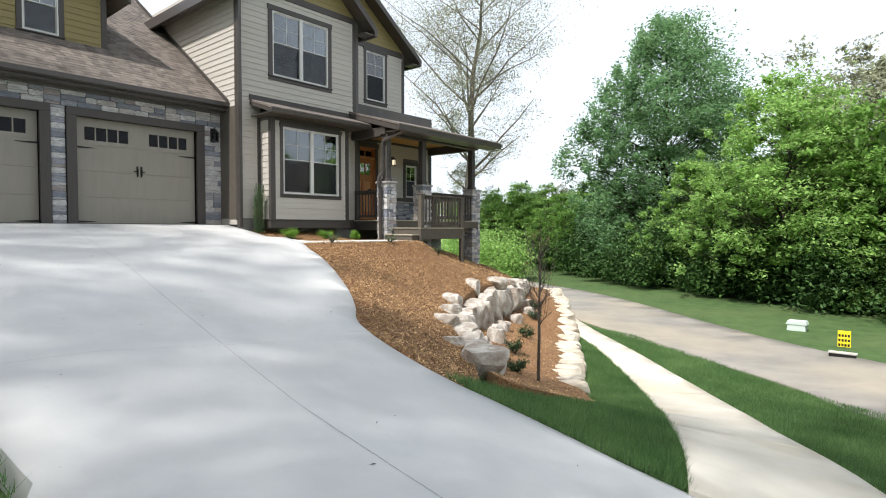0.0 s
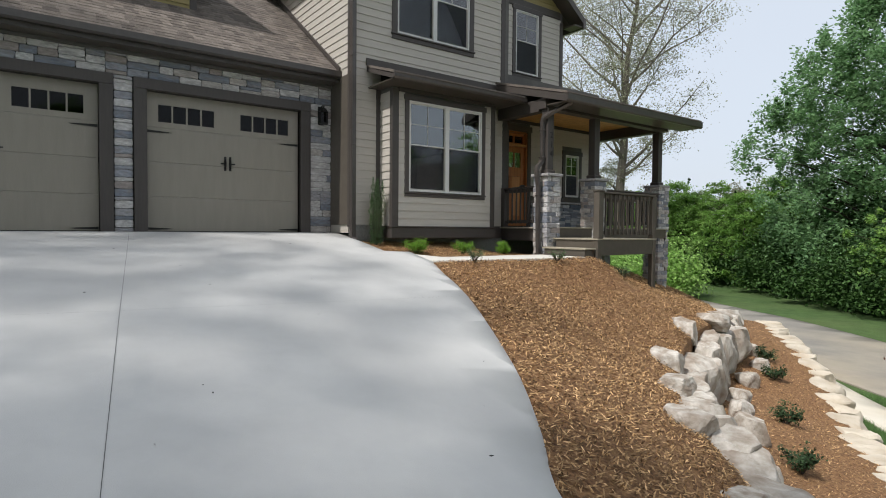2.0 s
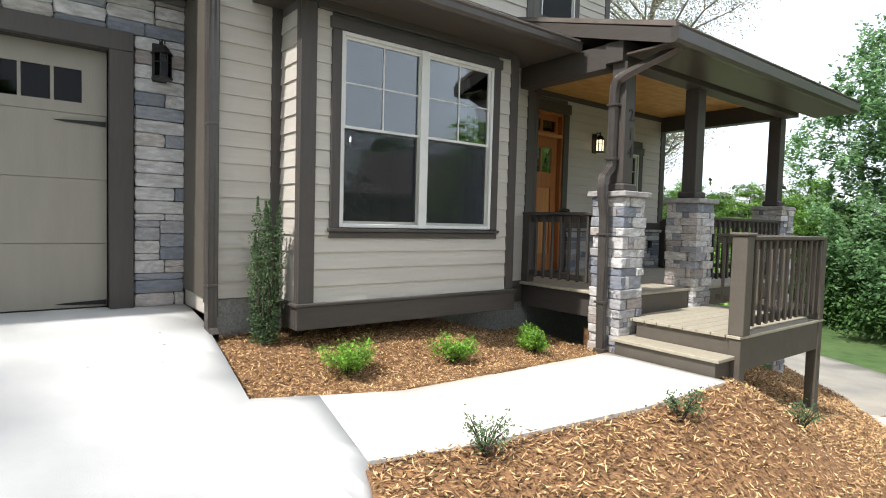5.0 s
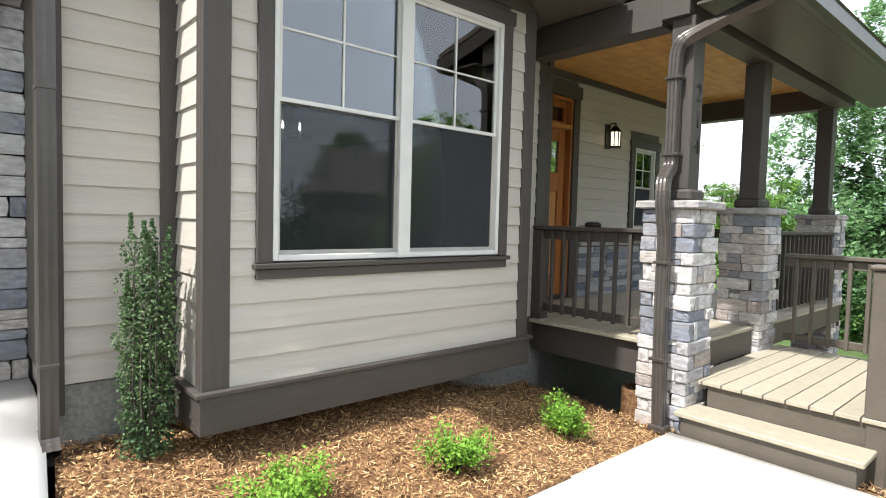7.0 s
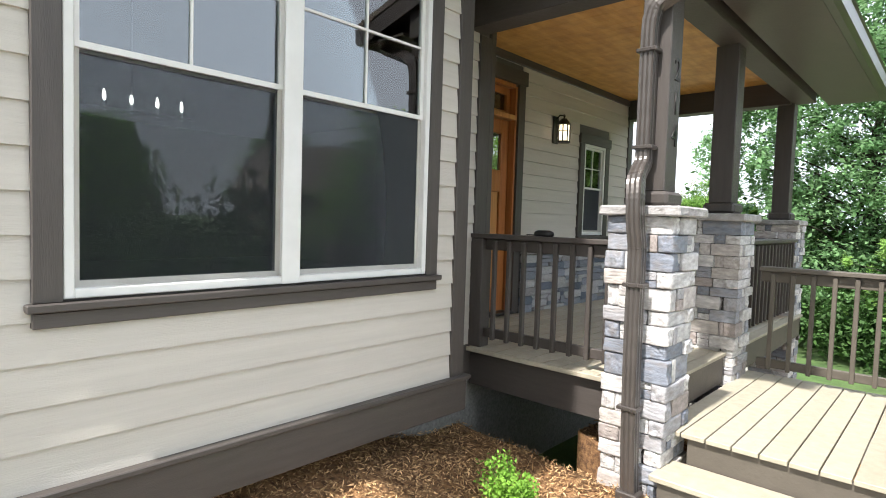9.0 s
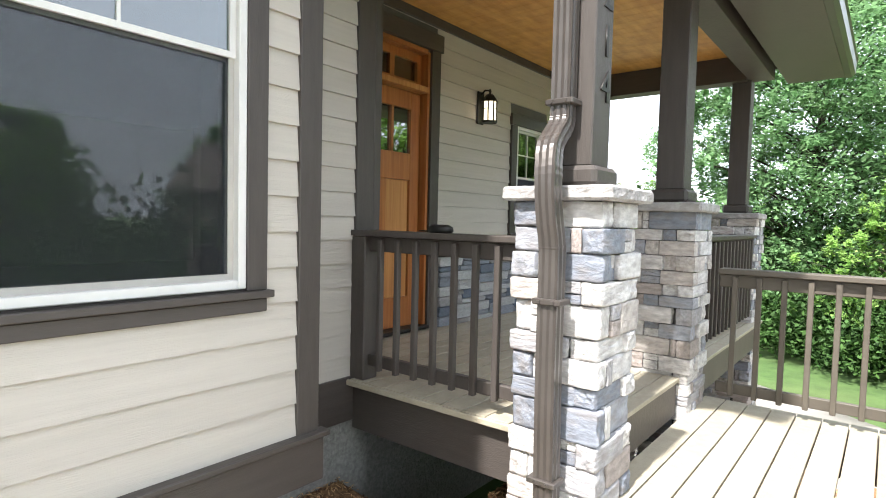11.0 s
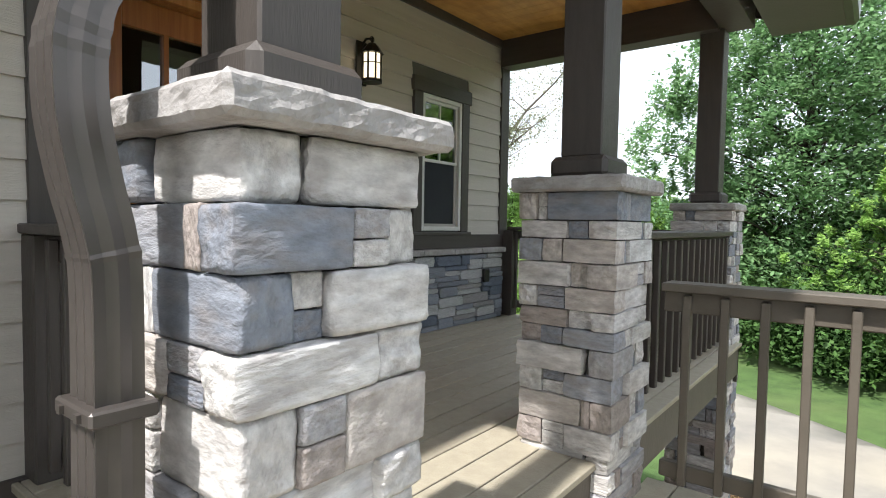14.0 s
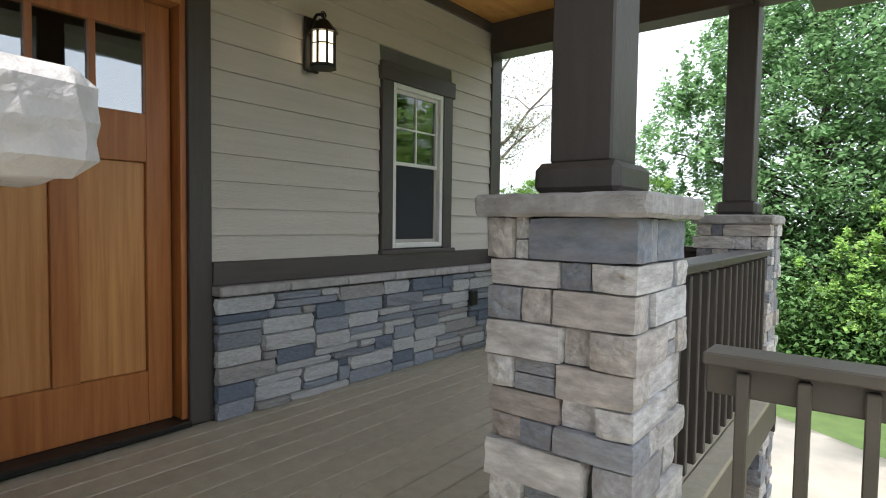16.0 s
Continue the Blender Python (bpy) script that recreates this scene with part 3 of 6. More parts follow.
def siding(parent, axis, at, face, a0, a1, z0, z1, material, holes=(), roofline=None, lap=LAP):
    """Lap boards: axis 'x' walls face x and run along y. face: +1 or -1. roofline(z) gives the (lo, hi) limits at z."""
    z = z0
    while z < z1 - 0.02:
        top = min(z + lap, z1)
        lo, hi = (a0, a1)
        if roofline:
            l2, h2 = roofline(z + lap * 0.6)
            lo, hi = max(lo, l2), min(hi, h2)
        spans = [(lo, hi)]
        for h0, h1, hz0, hz1 in holes:
            if hz0 < top - 0.01 and hz1 > z + 0.01:
                nxt = []
                for s0, s1 in spans:
                    if h1 <= s0 or h0 >= s1:
                        nxt.append((s0, s1))
                    else:
                        nxt += [(s0, h0)] if h0 - s0 > 0.02 else []
                        nxt += [(h1, s1)] if s1 - h1 > 0.02 else []
                spans = nxt
        for s0, s1 in spans:
            if s1 - s0 < 0.03:
                continue
            sec = [(at, z - 0.006), (at + face * 0.02, z - 0.005), (at + face * 0.005, top - 0.003), (at, top)]
            sh = Shape()
            if axis == "x":
                sh.prism(sec, "y", s0, s1)
            else:
                n = len(sec)
                v = [(s0, p[0], p[1]) for p in sec] + [(s1, p[0], p[1]) for p in sec]
                sh.raw(v, [tuple(range(n))[::-1], tuple(range(n, 2 * n))] + [(i, (i + 1) % n, n + (i + 1) % n, n + i) for i in range(n)])
            sh.ob("plank", material, parent)
        z += lap


def wall_x(name, x, y0, y1, z0, z1, holes=(), thick=0.16, label="", material=None):
    """A wall facing x, from x - thick to x, with holes through it."""
    sh = Shape()
    ys = sorted({y0, y1, *[min(max(h[0], y0), y1) for h in holes], *[min(max(h[1], y0), y1) for h in holes]})
    for a, b in zip(ys, ys[1:]):
        cuts = sorted((h[2], h[3]) for h in holes if h[0] < (a + b) / 2 < h[1])
        z = z0
        for c0, c1 in cuts:
            if c0 > z:
                sh.box(x - thick, x, a, b, z, c0)
            z = c1
        if z < z1:
            sh.box(x - thick, x, a, b, z, z1)
    return tagged(sh.ob(name, material or M_DARK), label, kind="structure")


def window(name, x, y0, y1, z0, z1, double, label, trim=0.13, muntin="upper", sill_drop=0.13, screen=True, face_x=True):
    """A sash window or a mulled pair in a wall facing x; the outer size of the white frame."""
    w = empty(name, (x, y0, z0), label, kind="structure")
    put = lambda nm, d, m, lb="", b=0.004: box(nm, (d[0] - x, d[1] - x, d[2] - y0, d[3] - y0, d[4] - z0, d[5] - z0), m, w, b, lb)
    t = trim
    put("casing", (x, x + 0.035, y0 - t, y0, z0 - 0.01, z1 + 0.0), M_TRIM)
    put("casing", (x, x + 0.035, y1, y1 + t, z0 - 0.01, z1 + 0.0), M_TRIM)
    put("casing", (x, x + 0.045, y0 - t - 0.02, y1 + t + 0.02, z1, z1 + t + 0.01), M_TRIMH)
    put("sill", (x, x + 0.06, y0 - t - 0.02, y1 + t + 0.02, z0 - 0.04, z0 - 0.01), M_TRIMH)
    put("apron", (x, x + 0.035, y0 - t, y1 + t, z0 - sill_drop, z0 - 0.043), M_TRIMH)
    units = [(y0, (y0 + y1) / 2), ((y0 + y1) / 2, y1)] if double else [(y0, y1)]
    f = 0.036
    for u0, u1 in units:
        put("window_frame", (x - 0.06, x + 0.028, u0, u0 + f, z0, z1), M_WHITE)
        put("window_frame", (x - 0.06, x + 0.028, u1 - f, u1, z0, z1), M_WHITE)
        put("window_frame", (x - 0.06, x + 0.028, u0 + f, u1 - f, z0, z0 + f), M_WHITE)
        put("window_frame", (x - 0.06, x + 0.028, u0 + f, u1 - f, z1 - f, z1), M_WHITE)
        zm = z0 + (z1 - z0) * 0.52
        s = 0.024
        for k, (a, b, xo) in enumerate(((z0 + f, zm, -0.03), (zm - 0.01, z1 - f, -0.008))):
            m = M_WHITE
            fr = Shape()
            fr.box(xo - 0.02, xo + 0.008, u0 + f, u0 + f + s, a, b)
            fr.box(xo - 0.02, xo + 0.008, u1 - f - s, u1 - f, a, b)
            fr.box(xo - 0.02, xo + 0.008, u0 + f + s, u1 - f - s, a, a + s)
            fr.box(xo - 0.02, xo + 0.008, u0 + f + s, u1 - f - s, b - s, b)
            if k == 1:
                mid = (u0 + u1) / 2
                fr.box(xo - 0.012, xo + 0.004, mid - 0.006, mid + 0.006, a + s, b - s)
                zc = (a + b) / 2
                fr.box(xo - 0.011, xo + 0.003, u0 + f + s, u1 - f - s, zc - 0.006, zc + 0.006)
            o = fr.ob("sash", m, w)
            o.location = (-x, -y0, -z0)
            fr2 = o.data
            fr2.transform(Matrix.Translation((x, 0, 0)))
            p = put("pane", (x + xo - 0.009, x + xo - 0.005, u0 + f + s - 0.005, u1 - f - s + 0.005, a + s - 0.005, b - s + 0.005), M_GLASS, b=0)
            p.visible_shadow = False
            if k == 0 and screen:
                q = put("screen", (x + xo + 0.014, x + xo + 0.015, u0 + f + 0.012, u1 - f - 0.012, a, b), M_SCREEN, b=0)
                q.visible_shadow = False
                sf = Shape()
                for d in ((u0 + f, u0 + f + 0.025, a, b), (u1 - f - 0.025, u1 - f, a, b), (u0 + f + 0.025, u1 - f - 0.025, a, a + 0.025)):
                    sf.box(x + xo + 0.01, x + xo + 0.02, *d)
                so = sf.ob("screen_frame", M_CURB, w)
                so.location = (-x, -y0, -z0)
    if double:
        mc = (y0 + y1) / 2
        put("mullion", (x + 0.0285, x + 0.034, mc - 0.05, mc + 0.05, z0, z1), M_WHITE)
    return w


house = empty("house", (0, 0, 0), "two-storey cream lap-sided house with dark brown trim and a stone-faced garage", "house")
BW = (1.66, 3.53, 0.832, 2.615)
UW = (1.68, 3.55, 4.06, 5.80)
SW_ = (7.53, 8.09, 1.02, 2.17)
U2 = (6.72, 7.62, 4.55, 6.30)
MX, RX, UX = 0.95, 0.275, -0.9
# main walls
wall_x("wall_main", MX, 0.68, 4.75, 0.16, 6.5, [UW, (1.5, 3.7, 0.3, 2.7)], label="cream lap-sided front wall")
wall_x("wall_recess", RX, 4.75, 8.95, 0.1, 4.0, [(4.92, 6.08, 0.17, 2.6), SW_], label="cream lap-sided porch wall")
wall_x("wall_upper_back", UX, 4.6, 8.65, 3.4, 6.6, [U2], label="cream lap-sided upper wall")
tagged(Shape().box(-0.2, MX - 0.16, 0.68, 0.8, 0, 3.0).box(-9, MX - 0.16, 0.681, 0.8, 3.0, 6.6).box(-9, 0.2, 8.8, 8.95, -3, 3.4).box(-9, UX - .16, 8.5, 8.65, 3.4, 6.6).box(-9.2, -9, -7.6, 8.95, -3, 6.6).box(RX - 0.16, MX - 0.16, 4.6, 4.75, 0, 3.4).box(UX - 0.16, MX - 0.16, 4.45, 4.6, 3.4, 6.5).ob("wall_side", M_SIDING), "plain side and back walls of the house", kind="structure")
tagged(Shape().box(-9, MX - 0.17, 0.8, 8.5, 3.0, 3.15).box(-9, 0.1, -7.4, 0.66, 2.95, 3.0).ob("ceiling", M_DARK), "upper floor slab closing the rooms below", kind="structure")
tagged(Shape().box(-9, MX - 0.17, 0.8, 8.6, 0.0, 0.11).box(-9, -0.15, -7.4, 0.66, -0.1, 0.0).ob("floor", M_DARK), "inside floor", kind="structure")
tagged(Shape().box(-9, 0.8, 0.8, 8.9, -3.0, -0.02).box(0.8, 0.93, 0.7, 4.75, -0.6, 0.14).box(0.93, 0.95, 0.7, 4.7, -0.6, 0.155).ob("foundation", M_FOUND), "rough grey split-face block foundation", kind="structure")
siding(house, "x", MX, 1, 0.73, 1.3, 0.17, 3.35, M_SIDING)
siding(house, "x", MX, 1, 0.73, 4.55, 3.35, 6.22, M_SIDING, [(UW[0] - 0.13, UW[1] + 0.13, UW[2] - 0.1, UW[3] + 0.13)])
siding(house, "x", MX, 1, 3.85, 4.58, 0.157, 3.3, M_SIDING, lap=0.1415)
siding(house, "x", RX, 1, 4.75, 8.8, 0.985, 3.1, M_SIDING, [(4.8, 6.17, 0.1, 2.76), (SW_[0] - 0.12, SW_[1] + 0.12, 0, SW_[3] + 0.12)], lap=0.142)
siding(house, "x", UX, 1, 4.6, 8.56, 3.5, 6.4, M_SIDING, [(U2[0] - 0.12, U2[1] + 0.12, U2[2] - 0.1, U2[3] + 0.13)])
siding(house, "y", 0.68, -1, -6.5, 0.82, 3.1, 6.5, M_SIDING, roofline=lambda z: (-9.0 if z > 6.2 else -8, 0.82))
box("corner_board", (0.02, MX - 0.132, 0.655, 0.68, 0.16, 3.1), M_RAIL, house)
# corner boards and bands
for nm, d in (("corner_board", (MX, MX + 0.03, 0.655, 0.73, 0.0, 6.3)), ("corner_board", (MX - 0.13, MX, 0.64, 0.68, 0.12, 6.3)), ("corner_board", (MX, MX + 0.03, 4.58, 4.72, 0.14, 2.62)), ("corner_board", (MX, MX + 0.03, 4.5, 4.63, 3.45, 6.3)),
              ("corner_board", (MX - 0.1, MX + 0.03, 4.72, 4.78, 0.14, 3.3)), ("corner_board", (UX, UX + 0.03, 8.52, 8.66, 3.8, 6.3)), ("corner_board", (RX, RX + 0.03, 8.76, 8.9, 0.17, 3.2)),
              ("corner_board", (UX, UX + 0.03, 4.62, 4.76, 4.0, 6.3))):
    box(nm, d, M_TRIM, house)
box("frieze_board", (MX, MX + 0.035, 0.82, 4.6, 6.18, 6.36), M_TRIMH, house)
box("frieze_board", (UX, UX + 0.035, 4.76, 8.52, 6.4, 6.6), M_TRIMH, house)
box("water_table", (MX, MX + 0.035, 4.0, 4.6, -0.1, 0.17), M_TRIMH, house)
# gables
for nm, gx, ya, yb, zb, apex in (("gable", MX, 0.68, 4.63, 6.36, 8.05), ("gable", UX, 1.6, 8.66, 6.6, 9.2)):
    mid = (ya + yb) / 2
    Shape().prism([(ya, zb), (yb, zb), (mid, apex)], "x", gx - 0.16, gx).ob("gable_wall", M_OLIVE, house)
    siding(house, "x", gx, 1, ya, yb, zb, apex - 0.1, M_OLIVE, roofline=lambda z, zb=zb, ya=ya, yb=yb, mid=mid, apex=apex: (ya + (z - zb) / (apex - zb) * (mid - ya), yb - (z - zb) / (apex - zb) * (yb - mid)))
    slope = (apex - zb) / (mid - ya)
    for s in (-1, 1):
        e = 0.42
        y_e = (ya - e) if s < 0 else (yb + e)
        z_e = zb - e * slope
        pts = [(y_e, z_e), (mid, apex), (mid, apex + 0.16), (y_e, z_e + 0.16)]
        Shape().prism(pts, "x", -9.2, gx + 0.45).ob("roof_plane", M_SHINGLE, house, "brown asphalt shingle roof plane")
        pf = [(y_e, z_e - 0.06), (mid, apex - 0.06), (mid, apex + 0.15), (y_e, z_e + 0.15)]
        Shape().prism(pf, "x", gx + 0.453, gx + 0.49).ob("rake_board", M_TRIMH, house)
        ps = [(y_e, z_e - 0.04), (mid, apex - 0.04), (mid, apex - 0.004), (y_e, z_e - 0.004)]
        Shape().prism(ps, "x", gx + 0.002, gx + 0.45).ob("soffit", M_SOFFIT, house)
        Shape().prism([(y_e - 0.05, z_e - 0.16), (y_e + 0.05, z_e - 0.16), (y_e + 0.06, z_e + 0.1), (y_e - 0.06, z_e + 0.1)], "x", -9.0, gx + 0.5).ob("gutter", M_METAL, house)
        a = y_e if s < 0 else yb
        b = ya if s < 0 else y_e
        box("soffit", (gx + 0.002, gx + 0.45, min(a, b) + 0.02, max(a, b) - 0.02, z_e - 0.14, z_e - 0.1), M_SOFFIT, house)
box("small_eave", (-3.4, -1.6, 8.66, 9.2, 5.9, 6.05), M_TRIMH, house)

# bay
BX = 1.44
bay = empty("window_bay", (BX, 1.25, 0), "cream lap-sided bay with a brown base band and shed roof", "bay window")


def bbox_(nm, d, m, b=0.004):
    o = box(nm, (d[0] - BX, d[1] - BX, d[2] - 1.25, d[3] - 1.25, d[4], d[5]), m, bay, b)
    return o


BAY0, BAY1 = 1.3, 3.89
sh = Shape()
for d in ((MX, BX, BAY0, BAY0 + 0.12, 0.0, 3.0), (MX, BX, BAY1 - 0.12, BAY1, 0.0, 3.0), (BX - 0.12, BX, BAY0 + 0.12, BW[0], 0, 3.0), (BX - 0.12, BX, BW[1], BAY1 - 0.12, 0, 3.0), (BX - 0.12, BX, BW[0], BW[1], 0, BW[2]), (BX - 0.12, BX, BW[0], BW[1], BW[3], 3.0), (MX, BX, BAY0, BAY1, -0.04, 0.0)):
    sh.box(d[0] - BX, d[1] - BX, d[2] - 1.25, d[3] - 1.25, d[4], d[5])
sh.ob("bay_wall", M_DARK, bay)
bbox_("skirt_board", (BX, BX + 0.045, BAY0 - 0.045, BAY1 + 0.04, -0.09, 0.118), M_TRIMH)
bbox_("skirt_cap", (BX, BX + 0.07, BAY0 - 0.07, BAY1 + 0.06,  0.12, 0.146), M_TRIMH)
bbox_("skirt_board", (MX, BX, BAY0 - 0.045, BAY0, -0.09, 0.118), M_TRIMH)
bbox_("skirt_cap", (MX, BX, BAY0 - 0.07, BAY0,  0.12, 0.146), M_TRIMH)
bbox_("bay_bottom", (MX, BX, BAY0, BAY1, -0.075, -0.042), M_TRIMH)
bbox_("corner_board", (BX, BX + 0.03, BAY0 - 0.03, BAY0 + 0.12, 0.132, 2.8), M_TRIM)
bbox_("corner_board", (BX, BX + 0.03, BAY1 - 0.1, BAY1 + 0.02, 0.132, 2.8), M_TRIM)
bbox_("corner_board", (BX - 0.07, BX, BAY0 - 0.03, BAY0, 0.132, 2.8), M_TRIM)
bbox_("corner_board", (MX + 0.0, MX + 0.03, BAY0 - 0.1, BAY0, 0.132, 2.9), M_TRIM)
bbox_("frieze_board", (BX, BX + 0.04, BAY0 + 0.12, BAY1 - 0.1, 2.76, 2.95), M_TRIMH)
siding(house, "x", BX, 1, BAY0 + 0.12, BAY1 - 0.1, 0.147, 2.78, M_SIDING, [(BW[0] - 0.09, BW[1] + 0.09, BW[2] - 0.067, BW[3] + 0.11)], lap=0.1538)
siding(house, "y", BAY0, -1, MX + 0.03, BX - 0.07, 0.147, 2.78, M_SIDING, lap=0.1538)
window("window_1", BX, *BW, True, "white double sash window with dark brown casing and screened lower sashes", trim=0.095, sill_drop=0.1)
window("window_2", MX, *UW, True, "white upstairs double sash window with brown casing")
window("window_3", RX, *SW_, False, "narrow white sash window with dark casing on the porch", trim=0.11)
window("window_4", UX, *U2, False, "single white upstairs sash window with brown casing", trim=0.12)
# bay roof
br = empty("bay_roof", (BX, 0.9, 3.0), "brown-trimmed shed roof over the bay", "roof")


def shed(parent, org, x0, x1, z_wall, z_eave, y0, y1, soffit_to, gd=0.2):
    ox, oy, oz = org
    S = lambda pts, a, b, nm, m: Shape().prism([(p[0] - ox, p[1] - oz) for p in pts], "y", a - oy, b - oy).ob(nm, m, parent)
    S([(x0, z_wall), (x1, z_eave), (x1, z_eave - 0.05), (x0, z_wall - 0.05)], y0, y1, "roof_deck", M_SHINGLE)
    S([(x0, z_wall - 0.055), (x1 - 0.05, z_eave - 0.055), (x1 - 0.05, z_eave - gd), (x0, z_wall - gd)], y0, y0 + 0.03, "rake_board", M_TRIMH)
    S([(x0, z_wall - 0.055), (x1 - 0.05, z_eave - 0.055), (x1 - 0.05, z_eave - gd), (x0, z_wall - gd)], y1 - 0.03, y1, "rake_board", M_TRIMH)
    S([(x1 - 0.05, z_eave - gd), (x1, z_eave - gd), (x1 + 0.03, z_eave - gd + 0.03), (x1 + 0.035, z_eave - 0.06), (x1 + 0.05, z_eave - 0.045), (x1 - 0.05, z_eave - 0.052)], y0, y1, "gutter", M_METAL)
    S([(soffit_to, z_eave - gd), (x1 - 0.052, z_eave - gd), (x1 - 0.052, z_eave - gd + 0.02), (soffit_to, z_eave - gd + 0.02)], y0 + 0.032, y1 - 0.032, "soffit", M_SOFFIT)
    box("flashing_board", (x0 - ox, x0 + 0.03 - ox, y0 - 0.02 - oy, y1 - oy, z_wall - 0.02 - oz, z_wall + 0.12 - oz), M_TRIMH, parent)


shed(br, (BX, 0.9, 3.0), MX + 0.02, 1.98, 3.3, 2.98, 0.98, 4.34, MX + 0.02, 0.14)

# porch
porch = empty("porch", (1.5, 6.5, 0.19), "raised timber porch with tan deck boards and brown trim", "porch")
PO = (1.5, 6.5, 0.19)


def pbox(nm, d, m, b=0.004, par=None, label=""):
    return box(nm, (d[0] - PO[0], d[1] - PO[0], d[2] - PO[1], d[3] - PO[1], d[4] - PO[2], d[5] - PO[2]), m, par or porch, b, label)


PY0, PY1, PXE = 4.54, 8.98, 2.5
porch.location.z = 0.16
i = 0
x = RX + 0.01
while x < PXE - 0.01:
    e = min(x + 0.137, PXE)
    a = 4.78 if x < MX + .03 else PY0
    pbox("deck_board", (x, e - 0.004, a, PY1, 0.162, 0.19), M_DECK, 0.003)
    x += 0.141
pbox("rim_board", (MX + .03, PXE - 0.02, PY0 + 0.03, PY0 + 0.07, -0.12, 0.16), M_TRIMH)
pbox("rim_board", (PXE - 0.06, PXE - 0.02, PY0 + 0.07, PY1 - 0.03, -0.06, 0.16), M_RAIL)
pbox("rim_board", (RX, PXE - 0.02, PY1 - 0.07, PY1 - 0.03, -0.12, 0.16), M_TRIMH)
pbox("nosing_board", (MX + .03, PXE, PY0 - 0.025, PY0 - 0.002, 0.155, 0.188), M_DECK)
# landing
LX, LY0, LY1, LZ = 3.81, 4.53, 6.52, -0.04
y = LY0
x = 2.53
while x < LX - 0.02:
    e = min(x + 0.137, LX)
    pbox("deck_board", (x, e - 0.004, LY0, LY1, LZ - 0.028, LZ), M_DECK, 0.003)
    x += 0.141
pbox("rim_board", (2.7, LX - 0.03, LY0 + 0.03, LY0 + 0.07, -0.38, LZ - 0.03), M_RAIL)
pbox("rim_board", (LX - 0.07, LX - 0.03, LY0 + 0.07, LY1 - 0.03, -0.37, LZ - 0.03), M_RAIL)
pbox("rim_board", (2.6, LX - 0.03, LY1 - 0.07, LY1 - 0.03, -0.37, LZ - 0.03), M_RAIL)
pbox("stair_tread", (2.6, 3.745, 4.24, LY0 + 0.02, -0.262, -0.226), M_DECK, 0.006)
pbox("stair_riser", (2.64, 3.705, 4.27, 4.31, -0.42, -0.264), M_RAIL)
pbox("stair_stringer", (3.66, 3.7, 4.312, 4.56, -0.42, -0.264), M_RAIL)
for px, py in ((3.735, 4.6), (3.735, 6.44)):
    pbox("support_post", (px - 0.055, px + 0.055, py - 0.055, py + 0.055, -1.3, LZ - 0.032), M_RAIL)


def rail(name, a, b, ztop, zbot, posts, label, mtop=None, over=0.045):
    """A straight railing from a to b with balusters."""
    ax = 0 if abs(b[0] - a[0]) > abs(b[1] - a[1]) else 1
    r = empty(name, (a[0], a[1], zbot), label, "railing", "porch railings")
    L = math.hypot(b[0] - a[0], b[1] - a[1])

    def bx(nm, s0, s1, h, z0, z1, m=None, bb=0.005):
        d = (s0, s1, -h, h, z0 - zbot, z1 - zbot) if ax == 0 else (-h, h, s0, s1, z0 - zbot, z1 - zbot)
        return box(nm, d, m or mtop or M_RAIL, r, bb)
    bx("top_rail", 0, L, over + 0.025, ztop - 0.035, ztop)
    bx("sub_rail", 0, L, 0.02, ztop - 0.125, ztop - 0.037)
    bx("bottom_rail", 0, L, 0.02, zbot + 0.085, zbot + 0.155)
    n = int((L - 0.1) / 0.13)
    for k in range(n):
        s = (k + 0.7) * L / (n + 0.4)
        d = (s - 0.016, s + 0.016, -0.055, -0.022, 0.075, ztop - zbot - 0.05) if ax == 0 else (s - 0.0, s + 0.0, 0, 0, 0, 0)
        if ax == 1:
            d = (0.022, 0.055, s - 0.016, s + 0.016, 0.075, ztop - zbot - 0.05)
        box("baluster", d, mtop or M_RAIL, r, 0.004)
    for s in posts:
        bx("post", s - 0.06, s + 0.06, 0.06, zbot, ztop - 0.036, bb=0.006)
    return r


LT = -0.07
rail("porch_rail", (0.96, 4.62), (2.23, 4.62), 1.062, 0.16, (0.06,), "dark brown timber railing with square balusters beside the stone pier", M_TRIM)
rail("porch_rail", (2.38, 6.42), (2.38, 8.7), 1.062, 0.16, (), "brown timber railing between two stone piers", M_TRIM)
rail("porch_rail", (0.35, 8.9), (2.05, 8.9), 1.062, 0.16, (0.0,), "dark brown end railing of the porch", M_TRIM)
rail("landing_rail", (2.62, 6.4), (3.67, 6.4), 0.855, LT, (), "taupe timber railing across the back of the landing")
rail("landing_rail", (3.735, 4.69), (3.735, 6.46), 0.855, LT, (1.74,), "taupe timber railing along the landing")
nw = empty("newel_post", (3.735, 4.62, LT), "square taupe newel post at the top of the steps", "post")
box("post", (-0.07, 0.07, -0.07, 0.07, 0, 0.92), M_RAIL, nw, 0.006)
box("post_cap", (-0.09, 0.09, -0.09, 0.09, 0.922, 0.955), M_RAIL, nw, 0.012)

